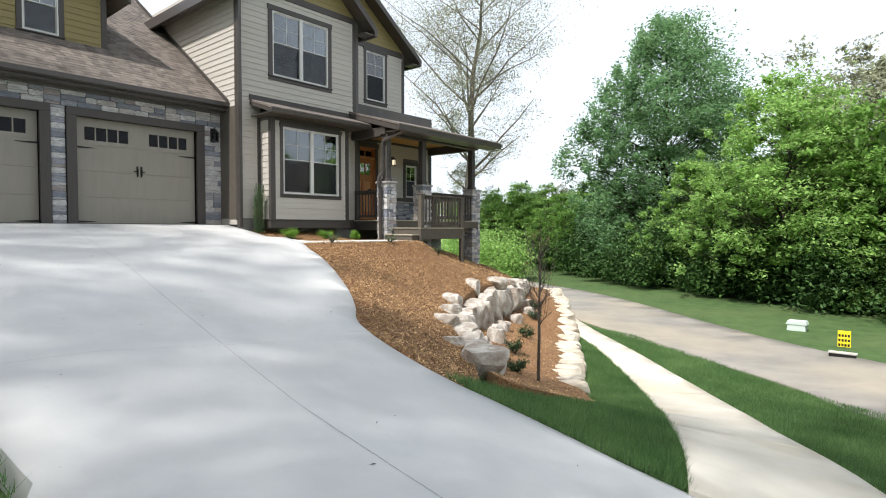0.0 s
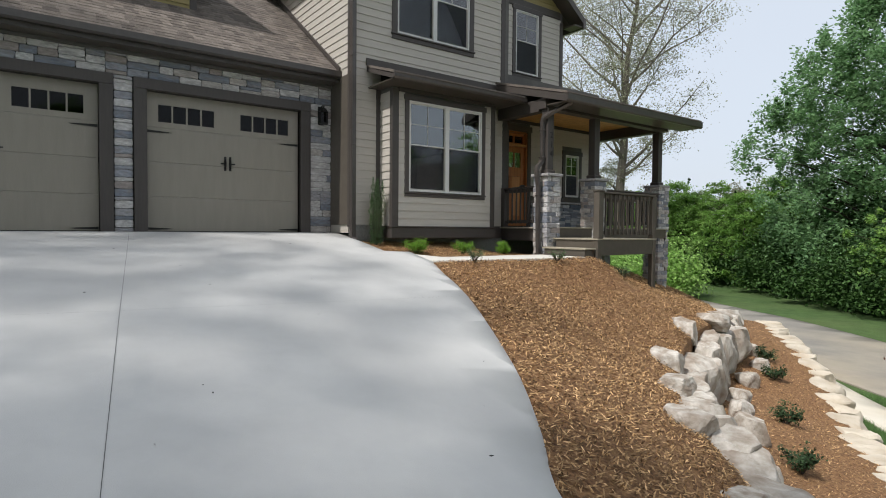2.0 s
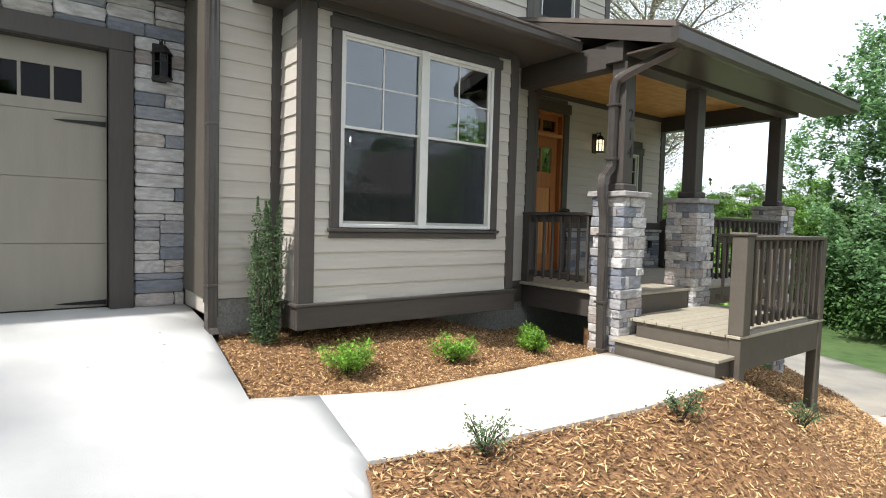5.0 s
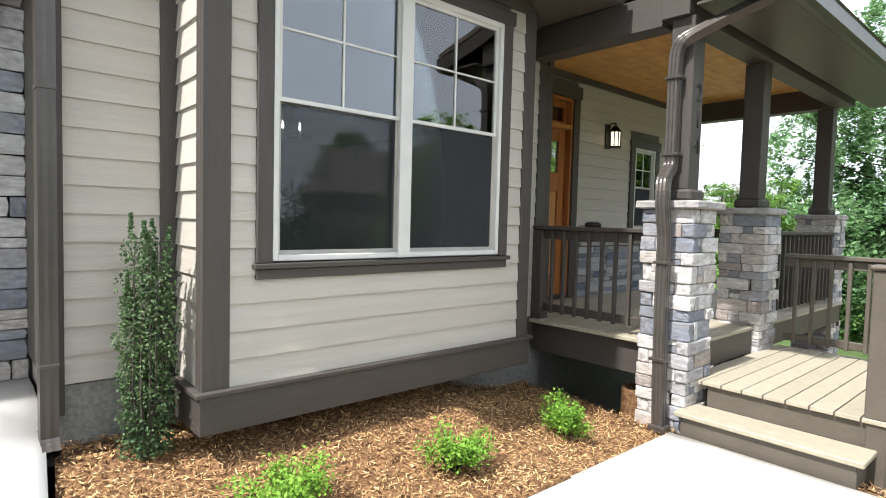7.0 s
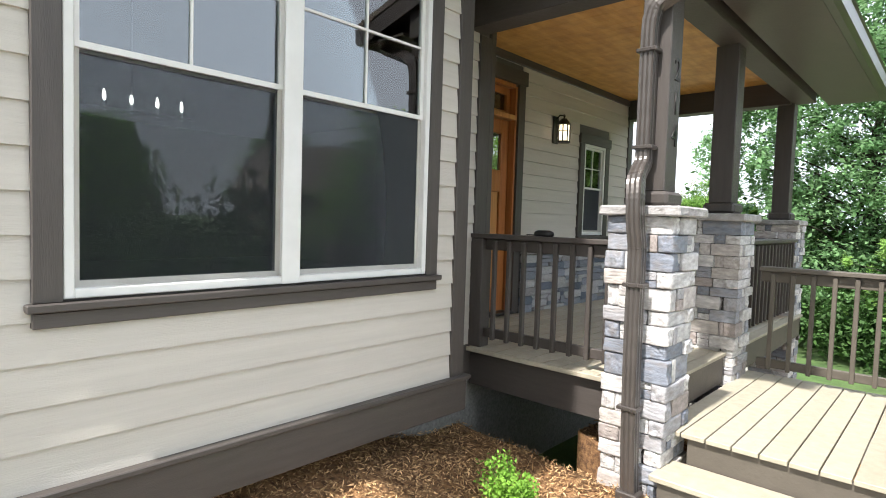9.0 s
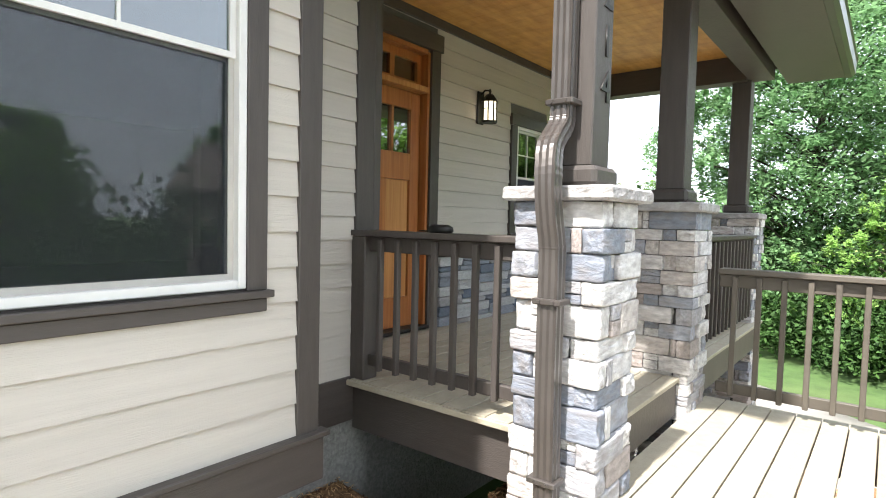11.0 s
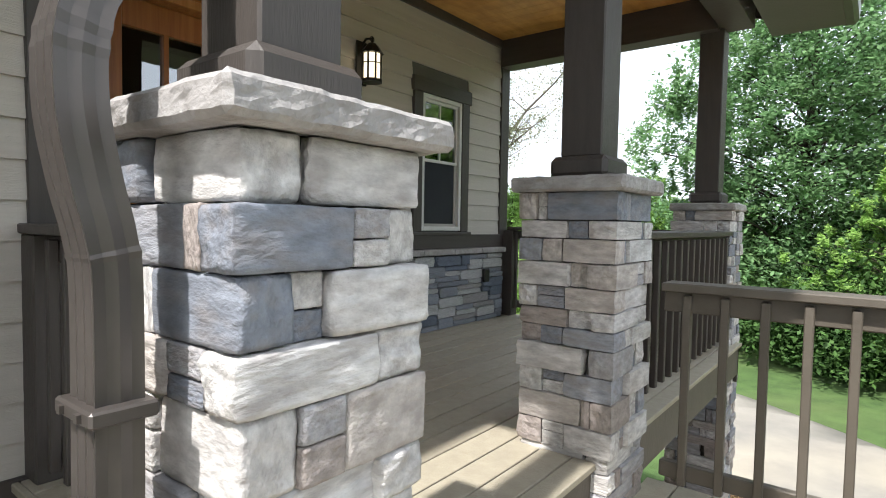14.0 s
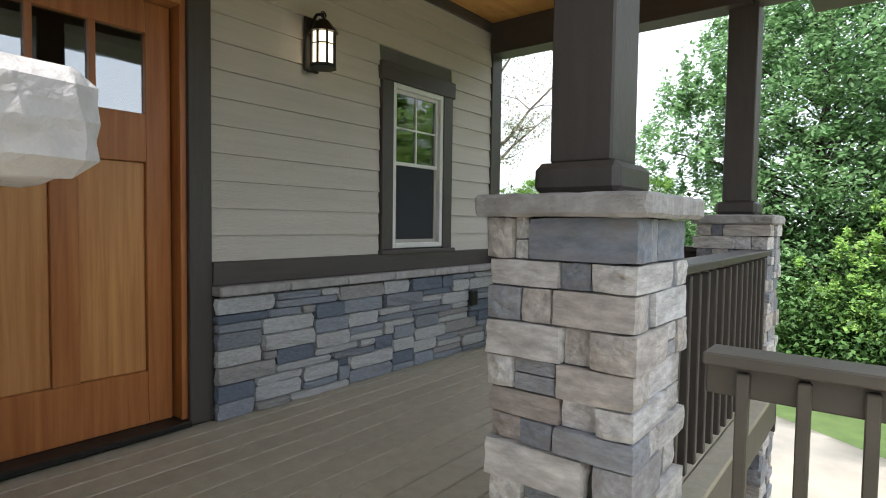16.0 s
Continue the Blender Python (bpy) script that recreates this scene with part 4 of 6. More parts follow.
# porch roof and ceiling
proof = empty("porch_roof", (1.5, 6.5, 3.0), "brown porch roof with wide glossy soffit and gutter", "roof")
shed(proof, (1.5, 6.5, 3.0), UX + 0.02, 3.12, 4.02, 2.9, 4.35, 9.42, 2.56)
QO = (1.5, 6.5, 3.0)
qbox = lambda nm, d, m, b=0.004: box(nm, (d[0] - QO[0], d[1] - QO[0], d[2] - QO[1], d[3] - QO[1], d[4] - QO[2], d[5] - QO[2]), m, proof, b)
qbox("beam", (2.28, 2.5, 4.4, 8.95, 2.66, 2.88), M_TRIMH)
qbox("beam", (MX + .035, 2.278, 4.42, 4.62, 2.62, 2.88), M_TRIMH)
qbox("beam", (RX + 0.03, 2.278, 8.72, 8.92, 2.64, 2.9), M_TRIMH)
qbox("crown_trim", (RX + 0.02, RX + 0.05, 4.8, 8.72, 2.82, 2.9), M_TRIMH)
tagged(Shape().box(UX, 2.34, 4.6, 9.3, 3.08, 3.1).ob("ceiling", M_DARK), "closed roof space over the porch", kind="structure")
ceil = Shape()
y = 4.62
while y < 8.9:
    ceil.box(RX + 0.02, 2.285, y, min(y + 0.137, 8.72), 2.9, 2.92, 0.0)
    y += 0.14
M_PINE2 = M_PINE.copy()
tagged(ceil.ob("ceiling", M_PINE2), "knotty honey-coloured pine board ceiling of the porch", kind="structure")


# stones
def stone_mesh(k):
    r = random.Random(k)
    bm = bmesh.new()
    bmesh.ops.create_cube(bm, size=1.0)
    bmesh.ops.subdivide_edges(bm, edges=bm.edges[:], cuts=2, use_grid_fill=True)
    for v in bm.verts:
        c = v.co
        e = sum(abs(abs(q) - 0.5) < 0.01 for q in c)
        if e >= 2:
            v.co = c * (0.955 if e == 2 else 0.92)
        v.co += Vector([r.uniform(-0.018, 0.018), 0, r.uniform(-0.02, 0.02)])
        if v.co.y < -0.3:
            v.co.y += r.uniform(-0.08, 0.12)
    me = bpy.data.meshes.new("stone")
    bm.to_mesh(me)
    bm.free()
    return me


STONES = [stone_mesh(k) for k in range(14)]
STONES_D = []
for s in STONES:
    s.materials.append(M_STONE)
    d = s.copy()
    d.materials.clear()
    d.materials.append(M_STONED)
    STONES_D.append(d)
rk = random.Random(11)


def pack(w, h, unit, wmin, wmax, tall):
    """Random ledge pattern on a grid of rows."""
    rows = max(1, round(h / unit))
    uh = h / rows
    cols = max(2, round(w / 0.045))
    uw = w / cols
    used = [[False] * cols for _ in range(rows)]
    out = []
    for r in range(rows):
        c = 0
        while c < cols:
            if used[r][c]:
                c += 1
                continue
            run = 1
            want = max(2, round(rk.uniform(wmin, wmax) / uw))
            while c + run < cols and not used[r][c + run] and run < want:
                run += 1
            rest = 0
            while c + run + rest < cols and not used[r][c + run + rest]:
                rest += 1
            if 0 < rest < 2:
                run += rest
            hh = min(rk.choice(tall), rows - r)
            while hh > 1 and any(used[r + q][c + p] for q in range(hh) for p in range(run) if r + q < rows):
                hh -= 1
            for q in range(hh):
                for p in range(run):
                    used[r + q][c + p] = True
            out.append((c * uw, (c + run) * uw, r * uh, (r + hh) * uh))
            c += run
    return out


def stone_face(parent, origin, turn, w, h, depth=0.045, unit=0.055, wmin=0.12, wmax=0.3, tall=(1, 1, 1, 2, 2, 2), dark=False, joint_=0.004):
    """Stones on a face: origin is its lower left corner seen from outside, turn the degrees about z (0: faces -y)."""
    m = Matrix.Translation(Vector(origin) - Vector(parent.location)) @ Matrix.Rotation(radians(turn), 4, "Z")
    for a, b, c, d in pack(w, h, unit, wmin, wmax, tall):
        o = new("stone", (STONES_D if dark else STONES)[rk.randrange(14)])
        o.parent = parent
        dep = depth * rk.uniform(0.8, 1.3)
        o.matrix_basis = m @ Matrix.Translation(((a + b) / 2, -dep / 2, (c + d) / 2)) @ Matrix.Diagonal((b - a - joint_, dep, d - c - joint_, 1))


def block_mesh(k, cuts, rough):
    """A rough-dressed block in a unit cube, chipped on every side."""
    bm = bmesh.new()
    bmesh.ops.create_cube(bm, size=1.0)
    bmesh.ops.subdivide_edges(bm, edges=bm.edges[:], cuts=cuts, use_grid_fill=True)
    off = Vector((k * 5.3, k * 2.1, k * 1.7))
    for v in bm.verts:
        c = v.co.copy()
        e = sum(abs(abs(q) - 0.5) < 0.01 for q in c)
        n = Vector([q * 2 if abs(abs(q) - 0.5) < 0.01 else 0.0 for q in c])
        d = rough * (0.9 * noise.noise(c * 2.2 + off) + 0.5 * noise.noise(c * 6 + off) + 0.35 * abs(noise.noise(c * 11 + off)))
        v.co += n * (d * (1.0 if e == 1 else 0.45) - (0.0, 0.0, 0.012, 0.02)[e])
    me = bpy.data.meshes.new("stone")
    bm.to_mesh(me)
    bm.free()
    me.materials.append(M_STONE)
    if cuts > 4:
        me.polygons.foreach_set("use_smooth", [True] * len(me.polygons))
    return me


BLOCKS_NEAR = [block_mesh(k, 10, 0.045) for k in range(9)]
BLOCKS = [block_mesh(20 + k, 3, 0.05) for k in range(9)]


def pier(x, y, z0, label, meshes, hlo, hhi, half=0.222):
    """Courses of corner blocks that wrap round the core, with fillers between them."""
    p = empty("stone_pier", (x, y, z0), label, "pillar", "stone porch piers")
    H = 1.222 - z0
    s = half - 0.035
    box("core", (-s, s, -s, s, 0, H), M_JOINT, p, 0)

    def block(x0, x1, y0, y1, z_0, z_1):
        o = new("stone", meshes[rk.randrange(len(meshes))])
        o.parent = p
        g = 0.0035
        o.matrix_basis = Matrix.Translation(((x0 + x1) / 2, (y0 + y1) / 2, (z_0 + z_1) / 2)) @ Matrix.Rotation(rk.uniform(-0.012, 0.012), 4, "Y") @ Matrix.Diagonal((x1 - x0 - g, y1 - y0 - g, z_1 - z_0 - g, 1))
    top, k = H, 0
    while top > 0.03:
        h = min(rk.uniform(hlo, hhi), top)
        if top - h < 0.04:
            h = top
        lo = top - h
        corners = [(-1, -1), (1, -1), (1, 1), (-1, 1)]
        size = []
        for q in range(4):
            long_, short = rk.uniform(0.2, 0.31), rk.uniform(0.08, 0.14)
            size.append((long_, short) if (q + k) % 2 else (short, long_))
        outs = [half + rk.uniform(-0.012, 0.012) for _ in range(4)]
        for (sx, sy), (lx, ly), o in zip(corners, size, outs):
            xa, xb = sorted((sx * o, sx * (o - lx)))
            ya, yb = sorted((sy * o, sy * (o - ly)))
            block(xa, xb, ya, yb, lo, top)
        for q in range(4):
            r = (q + 1) % 4
            ax = q % 2
            a0 = -(outs[q] - size[q][ax]) if corners[q][ax] < 0 else -(outs[r] - size[r][ax])
            a1 = (outs[r] - size[r][ax]) if corners[r][ax] > 0 else (outs[q] - size[q][ax])
            if a1 - a0 < 0.025:
                continue
            side = (-1, 1, 1, -1)[q]
            o = half + rk.uniform(-0.016, 0.008)
            b0, b1 = sorted((side * o, side * (s - 0.03)))
            cuts = [lo, lo + h * rk.uniform(0.4, 0.6), top] if h > 0.085 and rk.random() < 0.6 else [lo, top]
            for z_0, z_1 in zip(cuts, cuts[1:]):
                block(*((a0, a1, b0, b1) if ax == 0 else (b0, b1, a0, a1)), z_0, z_1)
        top = lo
        k += 1
    c = box("cap_stone", (-0.243, 0.243, -0.243, 0.243, H, H + 0.06), M_CAP, p, 0.01)
    bm = bmesh.new()
    bm.from_mesh(c.data)
    bmesh.ops.subdivide_edges(bm, edges=[e for e in bm.edges if e.calc_length() > 0.2], cuts=18, use_grid_fill=True)
    bmesh.ops.subdivide_edges(bm, edges=[e for e in bm.edges if abs(e.verts[0].co.z - e.verts[1].co.z) > 0.03], cuts=3, use_grid_fill=True)
    for v in bm.verts:
        if abs(v.co.x) > 0.2 or abs(v.co.y) > 0.2:
            v.co += Vector((noise.noise(v.co * 23), noise.noise(v.co * 19 + Vector((5, 0, 0))), noise.noise(v.co * 21 + Vector((0, 9, 0))) * 0.6)) * 0.006
            v.co += Vector((noise.noise(v.co * 70), noise.noise(v.co * 66 + Vector((5, 0, 0))), 0)) * 0.004
    bm.to_mesh(c.data)
    bm.free()
    box("post_base", (-0.125, 0.125, -0.125, 0.125, H + 0.062, H + 0.15), M_TRIM, p, 0.02)
    box("post", (-0.09, 0.09, -0.09, 0.09, H + 0.15, 2.66 - z0), M_TRIM, p, 0.006)
    return p


pier(2.435, 4.54, -0.5, "square ledge-stone pier with capped brown timber post carrying the house number", BLOCKS_NEAR, 0.085, 0.14, 0.2)
pier(2.35, 6.18, -0.9, "square grey ledge-stone pier with capped brown timber post beside the landing", BLOCKS, 0.06, 0.115, 0.205)
pier(2.22, 8.9, -2.3, "tall square ledge-stone pier with brown timber post at the porch end", BLOCKS, 0.06, 0.11)
kw = empty("stone_wainscot", (RX, 6.19, 0.16), "low blue-grey ledge-stone facing with stone sill under the porch window", "stone facing")
box("backing", (0.0, 0.03, 0.0, 2.58, 0.0, 0.65), M_JOINT, kw, 0)
stone_face(kw, (RX + 0.03, 6.19, 0.16), 90, 2.57, 0.64, unit=0.045, wmin=0.2, wmax=0.46, tall=(1, 1, 2, 2), dark=True)
for k in range(6):
    box("sill_stone", (0.0, 0.115, k * 0.43, k * 0.43 + 0.427, 0.65, 0.7), M_CAP, kw, 0.008)
box("band_board", (0.0, 0.045, 0.0, 2.56, 0.702, 0.826), M_TRIMH, kw)
ol = empty("outlet_cover", (0.36, 8.42, 0.53), "black weatherproof outlet cover on the stone facing", "outlet")
box("cover", (0, 0.035, -0.045, 0.045, 0, 0.13), M_BLACK, ol, 0.01)

# garage
G = empty("garage_front", (0, 0, 0), "grey ledge-stone garage front", "stone facing")
GD = [(-2.744, 0.0), (-6.19, -3.445)]
wall_x("wall_garage", 0.0, -7.5, 0.68, -0.1, 3.05, [(a, b, -0.1, 2.42) for a, b in GD], label="garage front wall", material=M_JOINT)
box("wall_garage_side", (-9, -0.16, -7.6, -7.5, -0.1, 3.1), M_SIDING)["kind"] = "structure"
for a, b, z0, z1 in ((0.21, 0.66, 0, 2.6), (-3.235, -2.955, 0, 2.6), (-7.45, -6.4, 0, 2.6), (-7.45, 0.66, 2.6, 3.04)):
    stone_face(G, (0.0, a, z0), 90, b - a, z1 - z0, unit=0.065, wmin=0.22, wmax=0.55, tall=(1, 2, 2, 2), dark=False)
for k, (a, b) in enumerate(GD):
    for d in ((0, 0.085, b, b + 0.2, 0, 2.42), (0, 0.085, a - 0.2, a, 0, 2.42), (0, 0.09, a - 0.2, b + 0.2, 2.422, 2.6), (-0.16, 0, b - 0.0, b + 0.02, 0, 2.42)):
        box("casing", d, M_TRIM, G)
    g = empty("garage_door", (-0.09, a, 0), "closed taupe carriage-style garage door with two rows of four small windows", "garage door", "garage doors")
    wdt = b - a
    for s in range(4):
        z0, z1 = 0.012 + s * 0.602, 0.012 + s * 0.602 + 0.599
        if s < 3:
            box("section", (-0.045, 0, 0, wdt, z0, z1), M_GDOOR, g, 0.003)
        else:
            sh = Shape()
            lites = []
            for base in (0.2, 1.61):
                for q in range(4):
                    lites.append((base + q * 0.24, base + q * 0.24 + 0.214))
            la, lb = z0 + 0.10, z0 + 0.40
            sh.box(-0.045, 0, 0, wdt, z0, la).box(-0.045, 0, 0, wdt, lb, z1)
            prev = 0
            for l0, l1 in lites + [(wdt, wdt)]:
                sh.box(-0.045, 0, prev, l0, la, lb)
                prev = l1
            sh.ob("section", M_GDOOR, g)
            for l0, l1 in lites:
                box("pane", (-0.03, -0.025, l0 - 0.003, l1 + 0.003, la - 0.003, lb + 0.003), M_GLASSD, g, 0)
    for yy in (0.0, wdt):
        sgn = 1 if yy == 0 else -1
        for zz in (0.03, 1.72):
            hg = Shape().prism([(yy + sgn * 0.01, zz), (yy + sgn * 0.34, zz + 0.012), (yy + sgn * 0.42, zz + 0.02), (yy + sgn * 0.34, zz + 0.03), (yy + sgn * 0.01, zz + 0.045)], "x", 0.002, 0.014)
            hg.ob("strap_hinge", M_BLACK, g, "black strap hinge")
    for s in (-1, 1):
        Shape().tube([(0.002, wdt / 2 + s * 0.045, 1.17), (0.045, wdt / 2 + s * 0.045, 1.2), (0.05, wdt / 2 + s * 0.045, 1.27), (0.045, wdt / 2 + s * 0.045, 1.34), (0.002, wdt / 2 + s * 0.045, 1.37)], 0.013, 6).box(0.001, 0.012, wdt / 2 + s * 0.045 - 0.02, wdt / 2 + s * 0.045 + 0.02, 1.14, 1.4).box(0.012, 0.02, min(wdt / 2 + s * 0.05, wdt / 2 + s * 0.13), max(wdt / 2 + s * 0.05, wdt / 2 + s * 0.13), 1.26, 1.28).ob("handle", M_BLACK, g, "black iron pull handle")
    box("bottom_seal", (-0.04, 0.004, 0.003, wdt - 0.003, 0.0, 0.012), M_BLACK, g, 0)
# garage roof
gr = empty("garage_roof", (0, 0, 3.1), "brown asphalt shingle garage roof with dark gutter", "roof")
RZ = lambda x: 3.16 + (0.5 - x) * 0.715
Shape().prism([(0.5, RZ(0.5) - 3.1 - 0.06), (-5.6, RZ(-5.6) - 3.1 - 0.06), (-5.6, RZ(-5.6) - 3.1 - 0.01), (0.5, RZ(0.5) - 3.1 - 0.01)], "y", -7.9, 0.66).ob("roof_deck", M_SHINGLE, gr)
Shape().prism([(-5.6, RZ(-5.6) - 3.1 - 0.06), (-11.0, RZ(-1) - 3.1), (-11, RZ(-1) - 3.1 + .05), (-5.6, RZ(-5.6) - 3.1 - 0.01)], "y", -7.9, 0.66).ob("roof_deck", M_SHINGLE, gr)
sv, sf = [], []
nrow = 52
for r in range(nrow):
    xa = 0.52 - r * 0.1178
    y = -7.9 - rk.uniform(0, 0.2)
    while y < 0.64:
        wd = rk.choice((0.11, 0.16, 0.16, 0.22))
        y1 = min(y + wd, 0.655)
        th = rk.choice((0.004, 0.010))
        k = len(sv)
        xb = xa - 0.128
        for (xx, tt) in ((xa, th + 0.002), (xb, 0.0015)):
            for yy in (y + 0.0015, y1 - 0.0015):
                sv.append((xx, yy, RZ(xx) - 3.1 - 0.008 + tt))
        for yy in (y + 0.0015, y1 - 0.0015):
            sv.append((xa, yy, RZ(xa) - 3.1 - 0.012))
        sf += [(k, k + 1, k + 3, k + 2), (k + 4, k + 5, k + 1, k)]
        y = y1
tagged(mesh_ob("shingles", sv, sf, M_SHINGLE, gr), "brown blended shingles", kind="stuff")
Shape().prism([(0.42, -0.03), (0.5, -0.03), (0.54, 0.0), (0.545, 0.1), (0.42, 0.05)], "y", -7.9, 0.66).ob("gutter", M_METAL, gr)
box("fascia_board", (0.39, 0.42, -7.9, 0.66, -0.1, 0.06), M_TRIMH, gr)
box("soffit", (0.0, 0.39, -7.9, 0.66, -0.1, -0.075), M_SOFFIT, gr)
box("frieze_board", (0.0, 0.06, -7.5, 0.66, -0.062, -0.1), M_TRIMH, gr)
Shape().raw([(0.48, 0.662, RZ(0.48) - 3.08), (-5.5, 0.662, RZ(-5.5) - 3.08), (-5.5, 0.662, RZ(-5.5) - 2.98), (0.48, 0.662, RZ(0.48) - 2.98), (0.48, 0.63, RZ(0.48) - 3.08), (-5.5, 0.63, RZ(-5.5) - 3.08), (-5.5, 0.63, RZ(-5.5) - 2.98), (0.48, 0.63, RZ(0.48) - 2.98)],
            [(0, 1, 2, 3), (4, 7, 6, 5), (0, 4, 5, 1), (3, 2, 6, 7), (0, 3, 7, 4), (1, 5, 6, 2)]).ob("step_flashing", M_METAL, gr)
# dormer
DX = -1.25
dm = empty("dormer", (DX, -4.4, 4.1), "olive lap-sided gable dormer with brown trim", "dormer")
dy0, dy1 = -5.0, -1.66
DW = (-3.4, -2.68, 4.45, 5.75)
DM = Shape()
for d in ((DX - 0.12, DX, dy0, DW[0], 3.9, 5.9), (DX - 0.12, DX, DW[1], dy1, 3.9, 5.9), (DX - 0.12, DX, DW[0], DW[1], 3.9, DW[2]), (DX - 0.12, DX, DW[0], DW[1], DW[3], 5.9), (-5, DX - 0.12, dy1 - 0.12, dy1, 3.9, 5.9), (-5, DX - 0.12, dy0, dy0 + 0.12, 3.9, 5.9)):
    DM.box(d[0] - DX, d[1] - DX, d[2] + 4.4, d[3] + 4.4, d[4] - 4.1, d[5] - 4.1)
DM.ob("dormer_wall", M_OLIVE, dm)
siding(house, "x", DX, 1, dy0, dy1 - 0.11, 4.32, 5.9, M_OLIVE, [(DW[0] - 0.12, DW[1] + 0.12, DW[2] - 0.12, 5.9)])
for d in ((DX, DX + 0.03, dy1 - 0.11, dy1 + 0.02, 4.1, 5.9), (DX, DX + 0.035, dy0, dy1 + 0.02, 4.1, 4.28)):
    box("trim_board", (d[0] - DX, d[1] - DX, d[2] + 4.4, d[3] + 4.4, d[4] - 4.1, d[5] - 4.1), M_TRIM, dm)
window("window_5", DX, *DW, False, "white dormer sash window with brown casing", trim=0.11)
for s in (-1, 1):
    mid = (dy0 + dy1) / 2
    ye, ze = mid + s * 2.1, 5.55
    Shape().prism([(ye + 4.4, ze - 4.1), (mid + 4.4, 3.1), (mid + 4.4, 3.25), (ye + 4.4, ze - 3.93)], "x", -4.5, 0.45).ob("roof_plane", M_SHINGLE, dm, "dark dormer roof plane")
    Shape().prism([(ye + 4.4, ze - 4.14), (mid + 4.4, 3.05), (mid + 4.4, 3.27), (ye + 4.4, ze - 3.9)], "x", 0.452, 0.49).ob("rake_board", M_TRIMH, dm)

# entrance
DXX = 0.165
ent = empty("door_1", (DXX, 5.0, 0.2), "stained reddish fir front door with three small panes, sidelight and transom", kind="structure")
db = lambda nm, d, m, b=0.003, lb="": box(nm, (d[0] - DXX, d[1] - DXX, d[2] - 5.0, d[3] - 5.0, d[4] - 0.2, d[5] - 0.2), m, ent, b, lb)
db("casing", (RX, RX + 0.035, 4.84, 5.0, 0.2, 2.64), M_TRIM)
db("casing", (RX, RX + 0.035, 6.27, 6.4, 0.2, 2.64), M_TRIM)
db("casing", (RX, RX + 0.045, 4.82, 6.43, 2.642, 2.79), M_TRIMH)
for a, b, z0, z1 in ((5.0, 5.035, 0.23, 2.62), (6.235, 6.27, 0.23, 2.62), (5.15, 5.19, 0.23, 2.25), (5.035, 6.235, 2.60, 2.64)):
    db("jamb", (DXX - 0.04, RX + 0.01, a, b, z0, z1), M_WOODDOOR)
db("transom_bar", (DXX - 0.04, RX + 0.03, 5.035, 6.235, 2.262, 2.31), M_WOODPANEL)
db("threshold", (DXX - 0.06, RX + 0.06, 5.0, 6.27, 0.2, 0.229), M_BLACK, 0.006)
tf = Shape()
for a, b, z0, z1 in ((5.035, 6.235, 2.311, 2.36), (5.035, 6.235, 2.53, 2.6)):
    tf.box(0, 0.04, a - 5, b - 5, z0 - 0.2, z1 - 0.2)
for c in (5.035, 5.42, 5.80, 6.175):
    tf.box(0, 0.04, c - 5, c - 4.94, 2.16, 2.33)
tf.ob("transom_frame", M_WOODDOOR, ent)
db("pane", (DXX + 0.012, DXX + 0.016, 5.05, 6.2, 2.355, 2.535), M_GLASS, 0)
slab = (5.2, 6.225)
W = slab[1] - slab[0]
dsh = Shape()
for a, b, z0, z1 in ((0, 0.13, 0, 2.03), (W - 0.13, W, 0, 2.03), (0.13, W - 0.13, 0, 0.26), (0.13, W - 0.13, 1.27, 1.5), (0.13, W - 0.13, 1.88, 2.03), (W / 2 - 0.06, W / 2 + 0.06, 0.26, 1.27)):
    dsh.box(0, 0.045, a + 0.2, b + 0.2, z0 + 0.03, z1 + 0.03, 0.003)
for c in (W / 3 + 0.04, 2 * W / 3 - 0.04):
    dsh.box(0, 0.045, c + 0.185, c + 0.215, 1.53, 1.91)
dsh.ob("door_slab", M_WOODDOOR, ent)
for a, b in ((0.13, W / 2 - 0.06), (W / 2 + 0.06, W - 0.13)):
    db("door_panel", (DXX + 0.005, DXX + 0.022, a + 5.2, b + 5.2, 0.49, 1.5), M_WOODPANEL)
db("pane", (DXX + 0.018, DXX + 0.022, 5.33, 6.095, 1.73, 2.11), M_GLASSE, 0)
sl = Shape()
for z0, z1 in ((0.23, 0.45), (0.98, 1.01), (1.44, 1.47), (1.86, 1.89), (2.12, 2.26)):
    sl.box(0, 0.04, 0.035, 0.15, z0 - 0.2, z1 - 0.2)
sl.ob("sidelight_frame", M_WOODDOOR, ent)
db("pane", (DXX + 0.012, DXX + 0.016, 5.035, 5.15, 0.44, 2.13), M_GLASSE, 0)
for z0, z1 in ((1.24, 1.33), (1.03, 1.16)):
    db("lock_plate", (DXX + 0.045, DXX + 0.058, 5.235, 5.30, z0, z1), M_BLACK, 0.006, "black door hardware")
Shape().tube([(0.058, 0.27, 0.88), (0.1, 0.27, 0.88), (0.105, 0.33, 0.88), (0.105, 0.38, 0.875)], 0.011, 6).ob("door_handle", M_BLACK, ent)


ent.scale = (1, 0.907, 1)
ent.location = (DXX, 4.919, 0.172)


